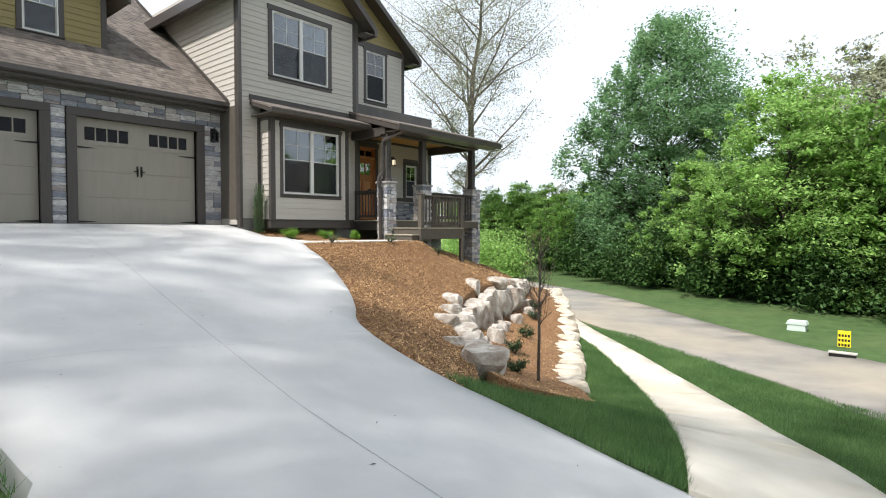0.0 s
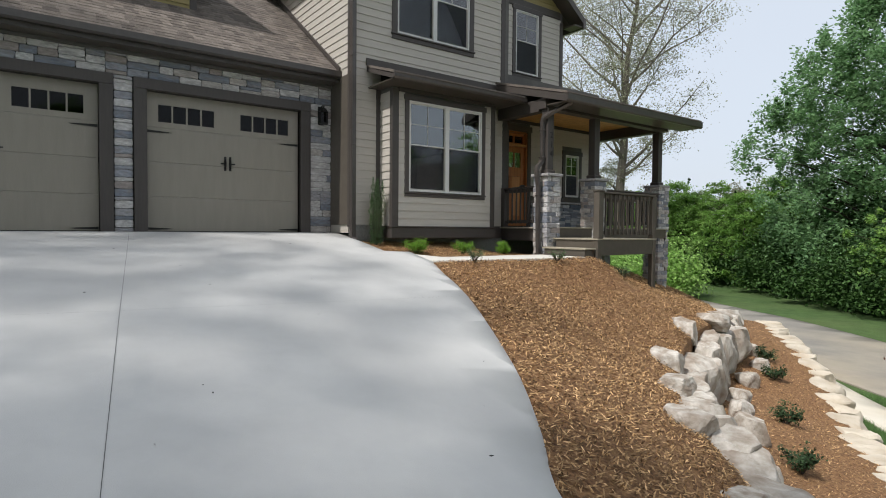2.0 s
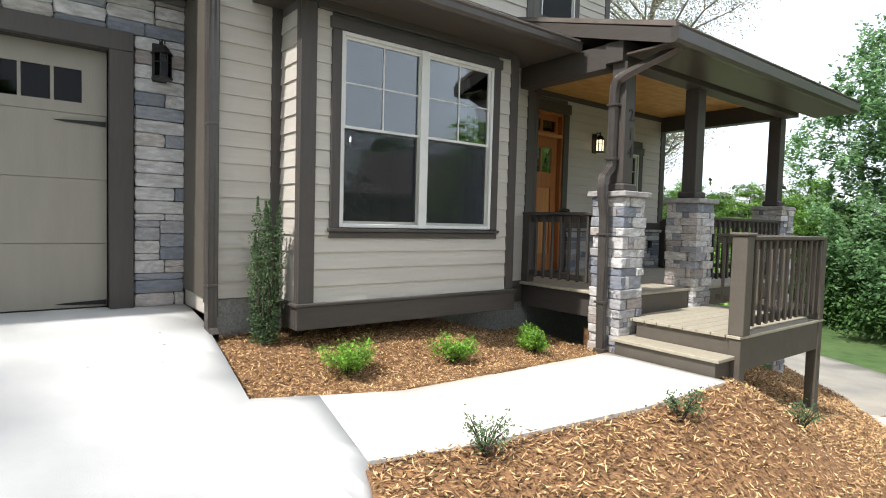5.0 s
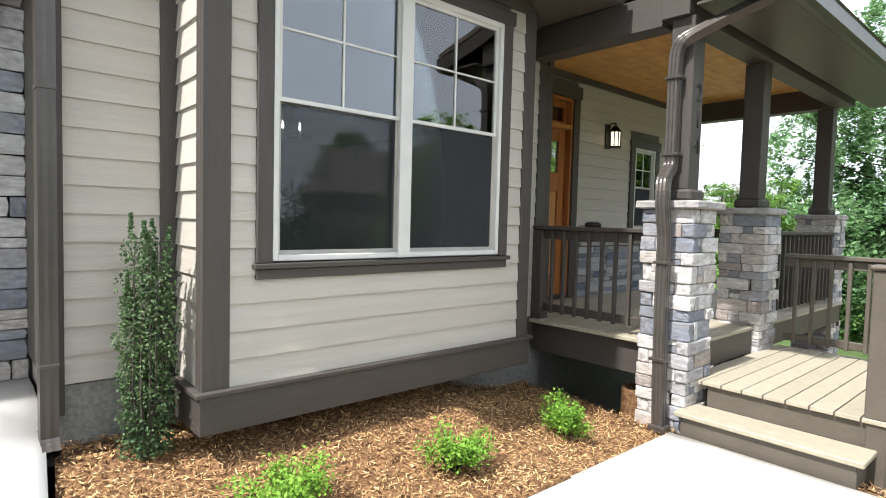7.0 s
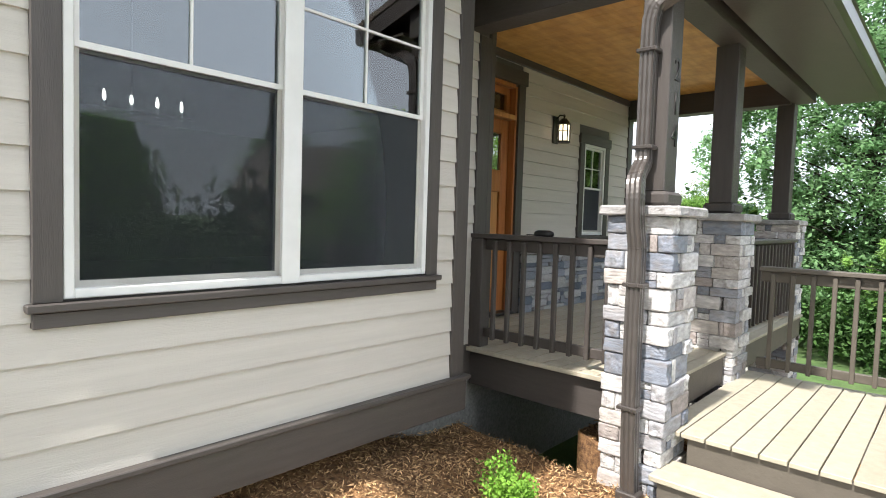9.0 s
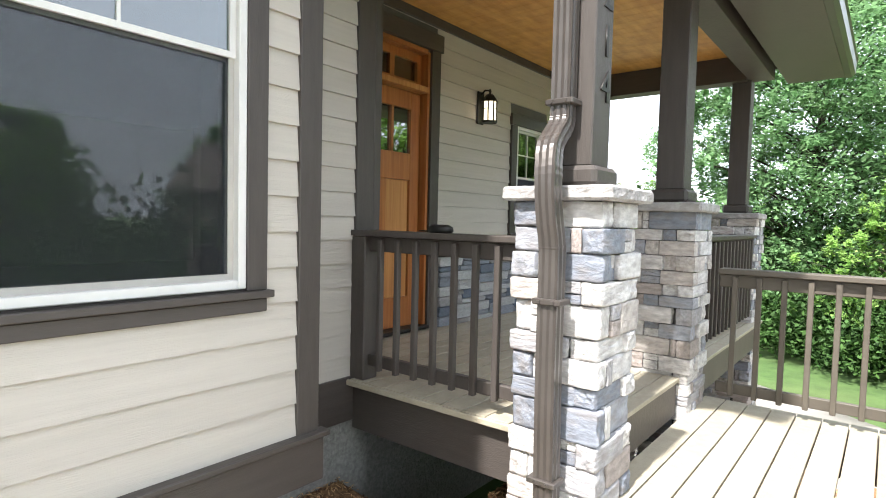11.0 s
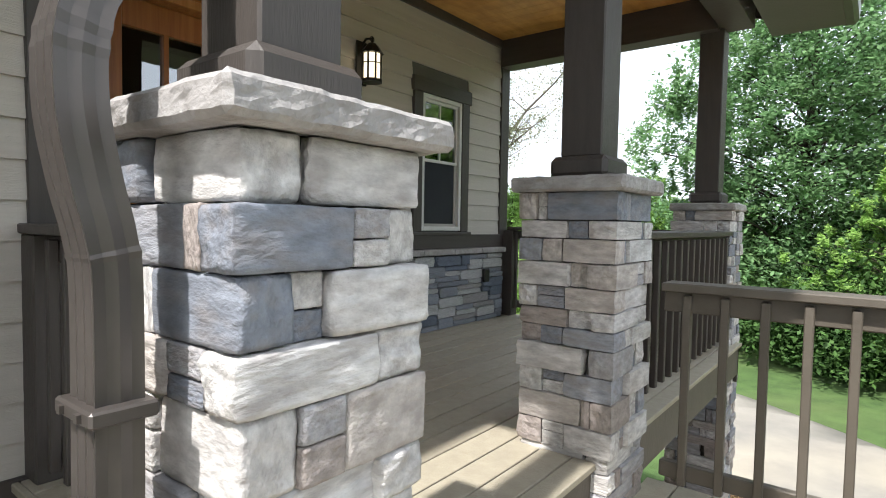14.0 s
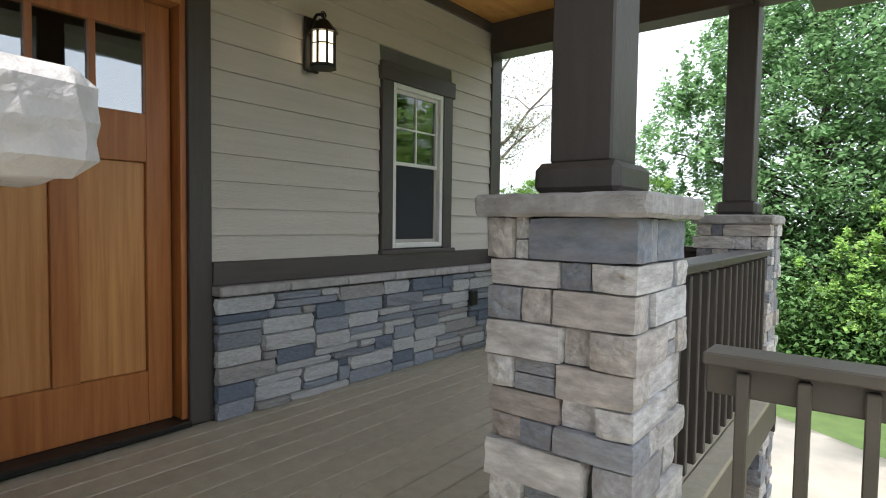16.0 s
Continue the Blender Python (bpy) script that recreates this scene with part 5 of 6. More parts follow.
def lantern(x, y, z, lit, label, s=1.0):
    L = empty("wall_lantern", (x, y, z), label, "wall lamp")
    P = lambda nm, shp, m: shp.ob(nm, m, L)
    c = 0.12 * s
    P("back_plate", Shape().box(0, 0.018, -0.055 * s, 0.055 * s, -0.02, 0.3 * s, 0.006), M_BLACK)
    P("arm", Shape().tube([(0.015, 0, 0.27 * s), (0.06, 0, 0.31 * s), (c, 0, 0.30 * s), (c, 0, 0.27 * s)], 0.009, 6), M_BLACK)
    h = 0.065 * s
    hd = Shape()
    for r0, z0, r1, z1 in ((h * 1.35, 0.19, h * 0.75, 0.245), (h * 0.75, 0.245, h * 0.45, 0.265)):
        k = 8
        v = [(c + r0 * math.cos(6.2832 * j / k), r0 * math.sin(6.2832 * j / k), z0 * s) for j in range(k)] + [(c + r1 * math.cos(6.2832 * j / k), r1 * math.sin(6.2832 * j / k), z1 * s) for j in range(k)]
        hd.raw(v, [tuple(range(k))[::-1], tuple(range(k, 2 * k))] + [(j, (j + 1) % k, k + (j + 1) % k, k + j) for j in range(k)])
    hd.ob("roof_cap", M_BLACK, L)
    ringp = [(c, 0.02 * s * math.cos(a * 0.785), 0.295 * s + 0.02 * s * math.sin(a * 0.785)) for a in range(9)]
    P("ring", Shape().tube(ringp, 0.004, 5), M_BLACK)
    cg = Shape()
    for q in range(8):
        a = 6.2832 * (q + 0.5) / 8
        cx, cy = c + h * 1.08 * math.cos(a), h * 1.08 * math.sin(a)
        cg.box(cx - 0.005, cx + 0.005, cy - 0.005, cy + 0.005, 0.0, 0.19 * s)
    k = 8
    for z0, z1, rr in ((-0.015, 0.004, 1.25), (0.115 * s, 0.123 * s, 1.12)):
        v = [(c + h * rr * math.cos(6.2832 * (j + .5) / k), h * rr * math.sin(6.2832 * (j + .5) / k), zz) for zz in (z0, z1) for j in range(k)]
        cg.raw(v, ([tuple(range(k))[::-1], tuple(range(k, 2 * k))] if rr > 1.2 else []) + [(j, (j + 1) % k, k + (j + 1) % k, k + j) for j in range(k)])
    cg.ob("cage", M_BLACK, L)
    v = [(c + h * math.cos(6.2832 * (j + .5) / k), h * math.sin(6.2832 * (j + .5) / k), zz) for zz in (0.006, 0.188 * s) for j in range(k)]
    Shape().raw(v, [(j, (j + 1) % k, k + (j + 1) % k, k + j) for j in range(k)]).ob("glass", M_LAMPGL if lit else M_GLASSD, L, "frosted glass, lit" if lit else "clear glass, unlit")
    return L


lantern(RX + 0.02, 6.82, 2.1, True, "lit black metal wall lantern beside the front door", 0.98)
lantern(0.07, 0.42, 2.2, False, "unlit black wall lantern on the garage stone", 1.15)


def ribbed_pipe(name, pts, label, wx=0.075, wy=0.055, ribs=True):
    """A rectangular corrugated downspout along pts, with crimped bends."""
    d = empty(name, pts[-1], label, "downspout")
    o = Vector(pts[-1])
    path = smooth_line(pts, 7)
    sh = Shape()
    prof = []
    for s, n in ((0, 6), (1, 4), (2, 6), (3, 4)):
        for k in range(n):
            q = k / n
            dn = 0.0028 if k % 2 else 0.0
            if s == 0:
                prof.append((-wx / 2 + wx * q, -wy / 2 + dn))
            elif s == 1:
                prof.append((wx / 2 - dn, -wy / 2 + wy * q))
            elif s == 2:
                prof.append((wx / 2 - wx * q, wy / 2 - dn))
            else:
                prof.append((-wx / 2 + dn, wy / 2 - wy * q))
    m = len(prof)
    P = [Vector(p) for p in path]
    for i, p in enumerate(P):
        t = (P[min(i + 1, len(P) - 1)] - P[max(i - 1, 0)]).normalized()
        bend = 0 < i < len(P) - 1 and (P[i + 1] - P[i]).angle(P[i] - P[i - 1]) > 0.05
        side = Vector((1, 0, 0)) - t * t.x
        side = side.normalized() if side.length > 0.2 else Vector((0, 0, 1))
        w = t.cross(side).normalized()
        k = 1.0 + (0.035 if bend and i % 2 else 0.0)
        sh.v += [p - o + (side * a + w * b) * k for a, b in prof]
    for i in range(len(P) - 1):
        for j in range(m):
            sh.f.append((i * m + j, i * m + (j + 1) % m, (i + 1) * m + (j + 1) % m, (i + 1) * m + j))
    sh.ob("pipe", M_METAL, d)
    return d


ds = ribbed_pipe("downspout", [(3.05, 4.6, 2.72), (2.95, 4.56, 2.68), (2.7, 4.48, 2.58), (2.485, 4.41, 2.48), (2.425, 4.4, 2.4), (2.415, 4.4, 2.2), (2.415, 4.4, 1.9), (2.415, 4.4, 1.62), (2.417, 4.385, 1.54), (2.425, 4.31, 1.475), (2.445, 4.24, 1.425), (2.46, 4.205, 1.34), (2.465, 4.2, 1.24), (2.467, 4.215, 1.14), (2.470, 4.232, 1.06), (2.470, 4.24, 0.97), (2.470, 4.24, 0.6), (2.475, 4.24, 0.2), (2.485, 4.24, -0.2), (2.495, 4.24, -0.44)], "brown ribbed aluminium downspout bending round the stone pier", 0.085, 0.065)
for z, yy in ((0.82, 4.24), (1.63, 4.4), (0.1, 4.24), (2.2, 4.4)):
    dd = Shape()
    xx = 2.47 if z < 1 else 2.415
    dd.box(xx - 0.062, xx + 0.062, yy - 0.046, yy + 0.046, z - 0.012, z + 0.012, 0.004)
    for s in (-1, 1):
        dd.box(xx + s * 0.03 - 0.006, xx + s * 0.03 + 0.006, yy - 0.052, yy - 0.044, z - 0.006, z + 0.006)
    o = dd.ob("strap", M_METAL, ds)
    o.location = -Vector(ds.location)
ds2 = ribbed_pipe("downspout", [(0.72, 0.65, 6.1), (1.03, 0.65, 5.9), (1.04, 0.65, 5.5), (1.04, 0.65, 4.0), (1.04, 0.65, 2.0), (1.04, 0.65, 0.08), (1.05, 0.65, -0.1), (1.14, 0.65, -0.16)], "brown ribbed downspout at the house corner", 0.11, 0.08)

for z in (5.2, 3.4, 1.7, 0.3):
    o = Shape().box(-0.06, 0.06, -0.045, 0.045, -0.012, 0.012, 0.004).ob("strap", M_METAL, ds2)
    o.location = Vector((1.04, 0.65, z)) - Vector(ds2.location)
Shape().box(-0.066, 0.066, -0.052, 0.052, 0.0, 0.05, 0.006).ob("base_boot", M_METAL, ds).location = Vector((2.495, 4.24, -0.44)) - Vector(ds.location)

# house number
for ch, z in (("2", 2.06), ("1", 1.86), ("4", 1.67)):
    cu = bpy.data.curves.new("house_number", "FONT")
    cu.body, cu.size, cu.extrude, cu.align_x, cu.bevel_depth = ch, 0.19, 0.006, "CENTER", 0.001
    cu.materials.append(M_BLACK)
    t = new("house_number", cu)
    t.matrix_basis = Matrix.Translation((2.525, 4.56, z - 0.02)) @ Euler((radians(90), 0, radians(90))).to_matrix().to_4x4()
    tagged(t, "black house number %s on the brown porch post" % ch, "house number", "house numbers")
ws = empty("handheld_device", (1.6, 4.62, 1.062), "small dark oval object lying on the porch railing", "device")
sh = Shape()
for k, (r, z) in enumerate(((0.075, 0.0), (0.085, 0.012), (0.08, 0.032), (0.05, 0.045))):
    sh.v += [Vector((r * math.cos(6.2832 * j / 14), 0.5 * r * math.sin(6.2832 * j / 14), z)) for j in range(14)]
for k in range(3):
    sh.f += [(k * 14 + j, k * 14 + (j + 1) % 14, (k + 1) * 14 + (j + 1) % 14, (k + 1) * 14 + j) for j in range(14)]
sh.f += [tuple(range(14))[::-1], tuple(range(42, 56))]
sh.ob("body", M_BLACK, ws, smooth=True)
box("antenna", (-0.15, -0.07, -0.006, 0.006, 0.004, 0.012), M_BLACK, ws, 0.002)

# chandelier behind the bay window
ch = empty("chandelier", (-1.2, 2.78, 1.96), "black chandelier with small lit bulbs seen through the window", "chandelier")
Shape().tube([(0, -0.5, 0), (0, 0.5, 0)], 0.015, 6).tube([(0, 0, 0), (0, 0, 1.05)], 0.008, 5).ob("frame", M_BLACK, ch)
for k in range(5):
    Shape().tube([(0, -0.4 + k * 0.2, 0.06), (0, -0.4 + k * 0.2, 0.1), (0, -0.4 + k * 0.2, 0.15)], [0.01, 0.015, 0.004], 8).ob("bulb", M_BULB, ch, "lit candle bulb")
    Shape().tube([(0, -0.4 + k * 0.2, -0.02), (0, -0.4 + k * 0.2, 0.06)], 0.012, 6).ob("candle", M_WHITE, ch)


# ---- rocks and edging ----
def boulder(at, size, seed, turn=0.0, tilt=0.0, material=None, name="boulder", label="pale angular boulder", group="retaining boulders"):
    r = random.Random(seed)
    bm = bmesh.new()
    bmesh.ops.create_icosphere(bm, subdivisions=4, radius=0.6)
    planes = [(Vector((r.gauss(0, 1), r.gauss(0, 1), r.gauss(0, 0.9))).normalized(), r.uniform(0.36, 0.48)) for _ in range(8)] + [(Vector((0, 0, 1)), 0.36), (Vector((0, 0, -1)), 0.4)]
    off = Vector((seed * 3.1, seed * 1.7, 0))
    for v in bm.verts:
        for n, d in planes:
            k = v.co.dot(n)
            if k > d:
                v.co -= n * (k - d) * 0.99
        v.co += v.co.normalized() * (0.03 * noise.noise(v.co * 4 + off) + 0.022 * noise.noise(v.co * 13 + off))
    me = bpy.data.meshes.new(name)
    bm.to_mesh(me)
    bm.free()
    me.materials.append(material or M_ROCK)
    o = new(name, me)
    o.matrix_basis = Matrix.LocRotScale(at, Euler((tilt, r.uniform(-0.2, 0.2), turn)), size)
    return tagged(o, label, "rock", group)


rb = random.Random(5)
pts = ROCKLINE[2:-2]
for i, (x, y) in enumerate(pts):
    if i % 1 == 0:
        zt, zb = up(x, y), bed(x, y)
        hgt = max(0.45, zt - zb + 0.25) * rb.uniform(0.85, 1.1)
        a = math.atan2(pts[min(i + 1, len(pts) - 1)][1] - y, pts[min(i + 1, len(pts) - 1)][0] - x) if i + 1 < len(pts) else -0.8
        sl = Vector(pts[min(i + 1, len(pts) - 1)]) - Vector(pts[max(i - 1, 0)])
        boulder((x + rb.uniform(-0.1, 0.12), y + rb.uniform(-0.1, 0.1), zb + hgt * 0.32), (sl.length * rb.uniform(0.6, 0.85), rb.uniform(0.45, 0.7), hgt * rb.uniform(0.95, 1.2)), 20 + i, a + rb.uniform(-0.3, 0.3), label="pale weathered boulder set in the mulch slope")
for i in range(7):
    x, y = pts[3 + i * 3]
    boulder((x - 0.28 + rb.uniform(-0.1, 0.1), y - 0.15 + rb.uniform(-0.2, 0.2), up(x - 0.3, y - 0.2) - 0.06), (rb.uniform(0.4, 0.7), rb.uniform(0.35, 0.55), rb.uniform(0.35, 0.55)), 60 + i, -1.05 + rb.uniform(-0.5, 0.5), label="smaller pale boulder half buried in mulch")
for i in range(8):
    x, y = pts[3 + i * 2]
    boulder((x + 0.45 + rb.uniform(-0.1, 0.15), y + 0.2 + rb.uniform(-0.2, 0.2), bed(x + 0.45, y + 0.2) + 0.08), (rb.uniform(0.3, 0.5), rb.uniform(0.25, 0.4), rb.uniform(0.3, 0.5)), 80 + i, rb.uniform(0, 3), label="pale boulder at the foot of the slope")
for i in range(len(WALLLINE) - 1):
    a, b = Vector(WALLLINE[i]), Vector(WALLLINE[i + 1])
    c = (a + b) / 2
    L = (b - a).length
    boulder((c.x, c.y, bed(c.x, c.y) - 0.10), (L * 1.02, rb.uniform(0.5, 0.66), rb.uniform(0.45, 0.52)), 120 + i, math.atan2((b - a).y, (b - a).x), material=M_FLAG, name="edging_stone", label="flat-topped pale edging stone", group="edging stones")


# ---- plants ----
def tree(name, at, height, spread, mat_leaf, mat_bark, seed, n_leaf, leaf=0.09, trunk_r=0.2, start=0.25, label="", shape="oval", bare=0.0, group=""):
    r = random.Random(seed)
    T = empty(name, at, label, "tree", group)
    wood = Shape()
    tips = []
    lean = Vector((r.uniform(-0.04, 0.04), r.uniform(-0.04, 0.04), 1))
    tp = [Vector((0, 0, -0.2)) + lean * (height * 0.92 * k / 8) + Vector((r.uniform(-1, 1), r.uniform(-1, 1), 0)) * 0.012 * height * (k > 0) for k in range(9)]
    wood.tube(tp, [trunk_r * (1 - 0.11 * k) for k in range(9)], 8)
    nb = 36 if not bare else 34
    for i in range(nb):
        h = start + (0.95 - start) * (i + r.random()) / nb
        q = h * 8 / 0.92
        k = min(int(q), 7)
        base = tp[k].lerp(tp[k + 1], min(q - k, 1))
        prof = math.sin(math.pi * min(max((h - start + 0.1) / (1.08 - start), 0.05), 0.97)) ** 0.6 if shape == "oval" else 1.15 - h
        ln = spread * prof * r.uniform(0.65, 1.1)
        a = r.uniform(0, 6.28)
        d = Vector((math.cos(a), math.sin(a), r.uniform(0.1, 0.7) + bare * 0.45))
        p = [base]
        for s in range(1, 5):
            p.append(p[-1] + d * ln / 4 + Vector((r.uniform(-1, 1), r.uniform(-1, 1), r.uniform(-0.6, 0.8))) * ln * 0.06)
        r0 = trunk_r * 0.42 * (1.1 - h)
        wood.tube(p, [r0, r0 * 0.7, r0 * 0.5, r0 * 0.3, r0 * 0.12], 5)
        tips += [(x_, ln * 0.22) for x_ in p[1:]]
        for s in range(5 if bare else 3):
            b0 = p[r.randrange(1, 4)]
            e = b0 + Vector((r.uniform(-1, 1), r.uniform(-1, 1), r.uniform(-0.1, 0.9))) * ln * 0.42
            mid_ = b0.lerp(e, 0.5) + Vector((r.uniform(-1, 1), r.uniform(-1, 1), r.uniform(-1, 1))) * ln * 0.05
            wood.tube([b0, mid_, e], [r0 * 0.3, r0 * 0.2, r0 * 0.06], 4)
            tips += [(mid_, ln * 0.2), (e, ln * 0.22)]
            if bare:
                for _ in range(3):
                    e2 = mid_ + Vector((r.uniform(-1, 1), r.uniform(-1, 1), r.uniform(-0.2, 1))) * ln * 0.25
                    wood.tube([mid_, e2], [r0 * 0.12, r0 * 0.04], 3)
                    tips.append((e2, ln * 0.12))
    wood.ob("trunk", mat_bark, T)
    P = np.array([tuple(t[0]) for t in tips])
    R = np.array([t[1] for t in tips])
    # clumps about the twigs
    ncl = max(60, n_leaf // 45)
    ci = rs.randint(0, len(P), ncl)
    cc = P[ci] + rs.normal(size=(ncl, 3)) * R[ci][:, None] * 0.6
    li = rs.randint(0, ncl, n_leaf)
    sz = R[ci][li][:, None] * (0.4 if not bare else 0.5)
    off = rs.normal(size=(n_leaf, 3))
    off[:, 2] *= 0.6
    c = cc[li] + off * sz
    u, w = rand_axes(n_leaf, leaf, 0.3)
    k = rs.uniform(0.6, 1.3, (n_leaf, 1))
    quads("crown", c, u * k, w * 0.6 * k, mat_leaf, T)
    return T


def thicket(name, line, h, depth, mat_leaf, n, label, leaf=0.2, base=-3.2):
    """A bank of undergrowth along a line: uneven clumps of leaves."""
    m = len(line)
    t = rs.uniform(0, m - 1.001, 160)
    L = np.array(line, float)
    i = t.astype(int)
    f = (t - i)[:, None]
    c2 = L[i] * (1 - f) + L[i + 1] * f + rs.normal(size=(160, 2)) * depth
    hh = h * rs.uniform(0.35, 1.0, 160)
    li = rs.randint(0, 160, n)
    o = rs.normal(size=(n, 3))
    c = np.stack([c2[li, 0] + o[:, 0] * depth * 0.5, c2[li, 1] + o[:, 1] * depth * 0.5, base + np.abs(hh[li] * (0.5 + 0.33 * o[:, 2]))], 1)
    u, w = rand_axes(n, leaf, 0.2)
    return tagged(quads(name, c, u, w * 0.7, mat_leaf), label, "undergrowth", kind="stuff")


def shrub(at, r, h, material, seed, label, n=900, leaf=0.016, name="shrub", group=""):
    T = empty(name, at, label, "shrub", group)
    q = random.Random(seed)
    w_ = Shape()
    tips = []
    for i in range(16):
        a = q.uniform(0, 6.28)
        e = Vector((math.cos(a) * r * q.uniform(0.3, 0.95), math.sin(a) * r * q.uniform(0.3, 0.95), h * q.uniform(0.45, 1)))
        w_.tube([(0, 0, -0.02), e * 0.5 + Vector((0, 0, 0.02)), e], [0.006, 0.004, 0.002], 4)
        tips += [e, e * 0.75, e * 0.5 + Vector((0, 0, 0.03))]
    w_.ob("stem", M_BARKD, T)
    P = np.array([tuple(t) for t in tips])
    li = rs.randint(0, len(P), n)
    c = P[li] + rs.normal(size=(n, 3)) * r * 0.13
    c[:, 2] = np.maximum(c[:, 2], 0.01)
    u, w = rand_axes(n, leaf, 0.2)
    quads("foliage", c, u, w * 0.6, material, T)
    return T


for k, (x, y) in enumerate(((1.98, 1.5), (2.08, 2.55), (2.13, 3.6))):
    shrub((x, y, zhbed(x, y)), (0.27, 0.23, 0.21)[k], 0.26, M_SHRUB, k, "small bright green shrub in the mulch by the house", 2300, 0.014, group="shrubs by the house wall")
for k, (x, y) in enumerate(((5.5, 7.85), (6.05, 6.9), (7.25, 4.5), (8.2, 2.6), (9.3, 1.0))):
    shrub((x, y, bed(x, y)), 0.24, 0.3, M_AZALEA, 10 + k, "small dark-leaved shrub in the lower mulch bed", 600, 0.024, group="shrubs in the lower bed")
for k, (x, y) in enumerate(((3.76, 1.45), (4.05, 3.1), (4.25, 4.75))):
    shrub((x, y, up(x, y)), 0.2, 0.22, M_HOLLY, 20 + k, "wispy dull green shrub at the top of the mulch slope", 350, 0.014, group="wispy shrubs")

# upright holly by the bay
hl = empty("upright_holly", (1.24, 1.06, zhbed(1.24, 1.06)), "tall narrow evergreen holly against the house wall", "shrub")
hw = Shape()
for k in range(11):
    a = k * 2.4
    b = Vector((math.cos(a), math.sin(a), 0))
    hw.tube([b * 0.02, b * 0.08 + Vector((0, 0, 0.4)), b * rk.uniform(0.05, 0.11) + Vector((0, 0, rk.uniform(0.85, 1.22)))], [0.009, 0.006, 0.002], 4)
hw.ob("stem", M_BARKD, hl)
n = 9500
spire = rs.randint(0, 9, n)
sa, sr, sh_ = rs.uniform(0, 6.28, 9), rs.uniform(0.02, 0.11, 9), rs.uniform(0.8, 1.34, 9)
z = rs.uniform(0.02, 1, n) * sh_[spire]
rr = 0.07 * np.sqrt(rs.uniform(0.05, 1, n)) * np.clip((sh_[spire] - z) / 0.3, 0.12, 1) * (1 + 0.35 * np.sin(z * 31 + spire))
an = rs.uniform(0, 6.28, n)
off_ = sr[spire] * (0.65 + 0.5 * z)
c = np.stack([off_ * np.cos(sa[spire]) + rr * np.cos(an), off_ * np.sin(sa[spire]) + rr * np.sin(an), z], 1)
u, w = rand_axes(n, 0.012, 0.0)
quads("foliage", c, u, w * 0.6, M_HOLLY, hl)

# sapling at the lower bed
sp = empty("sapling", (9.8, 0.86, bed(9.8, 0.86)), "young bare multi-branched tree with budding twigs", "tree")
sw = Shape()
sw.tube([(0, 0, -0.1), (0.01, 0.0, 0.8), (0.0, 0.01, 1.3), (0.02, 0, 2.0), (0.0, 0.02, 2.7)], [0.028, 0.024, 0.02, 0.013, 0.004], 7)
tips = []
for k in range(34):
    h = 0.9 + 1.3 * rk.random()
    a = rk.uniform(0, 6.28)
    d = Vector((math.cos(a), math.sin(a), 0)) * rk.uniform(0.15, 0.42)
    e = Vector((0, 0, h)) + d + Vector((0, 0, rk.uniform(0.3, 0.75)))
    m_ = Vector((0, 0, h)) + d * 0.6 + Vector((0, 0, 0.15))
    sw.tube([(0, 0, h), m_, e], [0.008, 0.005, 0.0015], 4)
    tips += [e, m_]
    for _ in range(3):
        e2 = m_ + Vector((rk.uniform(-1, 1), rk.uniform(-1, 1), rk.uniform(0, 1.4))) * 0.16
        sw.tube([m_, e2], [0.003, 0.001], 3)
        tips.append(e2)
sw.ob("stem", M_BARKD, sp)
P = np.array([tuple(t) for t in tips])
li = rs.randint(0, len(P), 420)
u, w = rand_axes(420, 0.016)
quads("buds", P[li] + rs.normal(size=(420, 3)) * 0.03, u, w * 0.5, mat("bud_leaves", (0.10, 0.045, 0.03), (0.18, 0.10, 0.05), rough=0.7), sp)



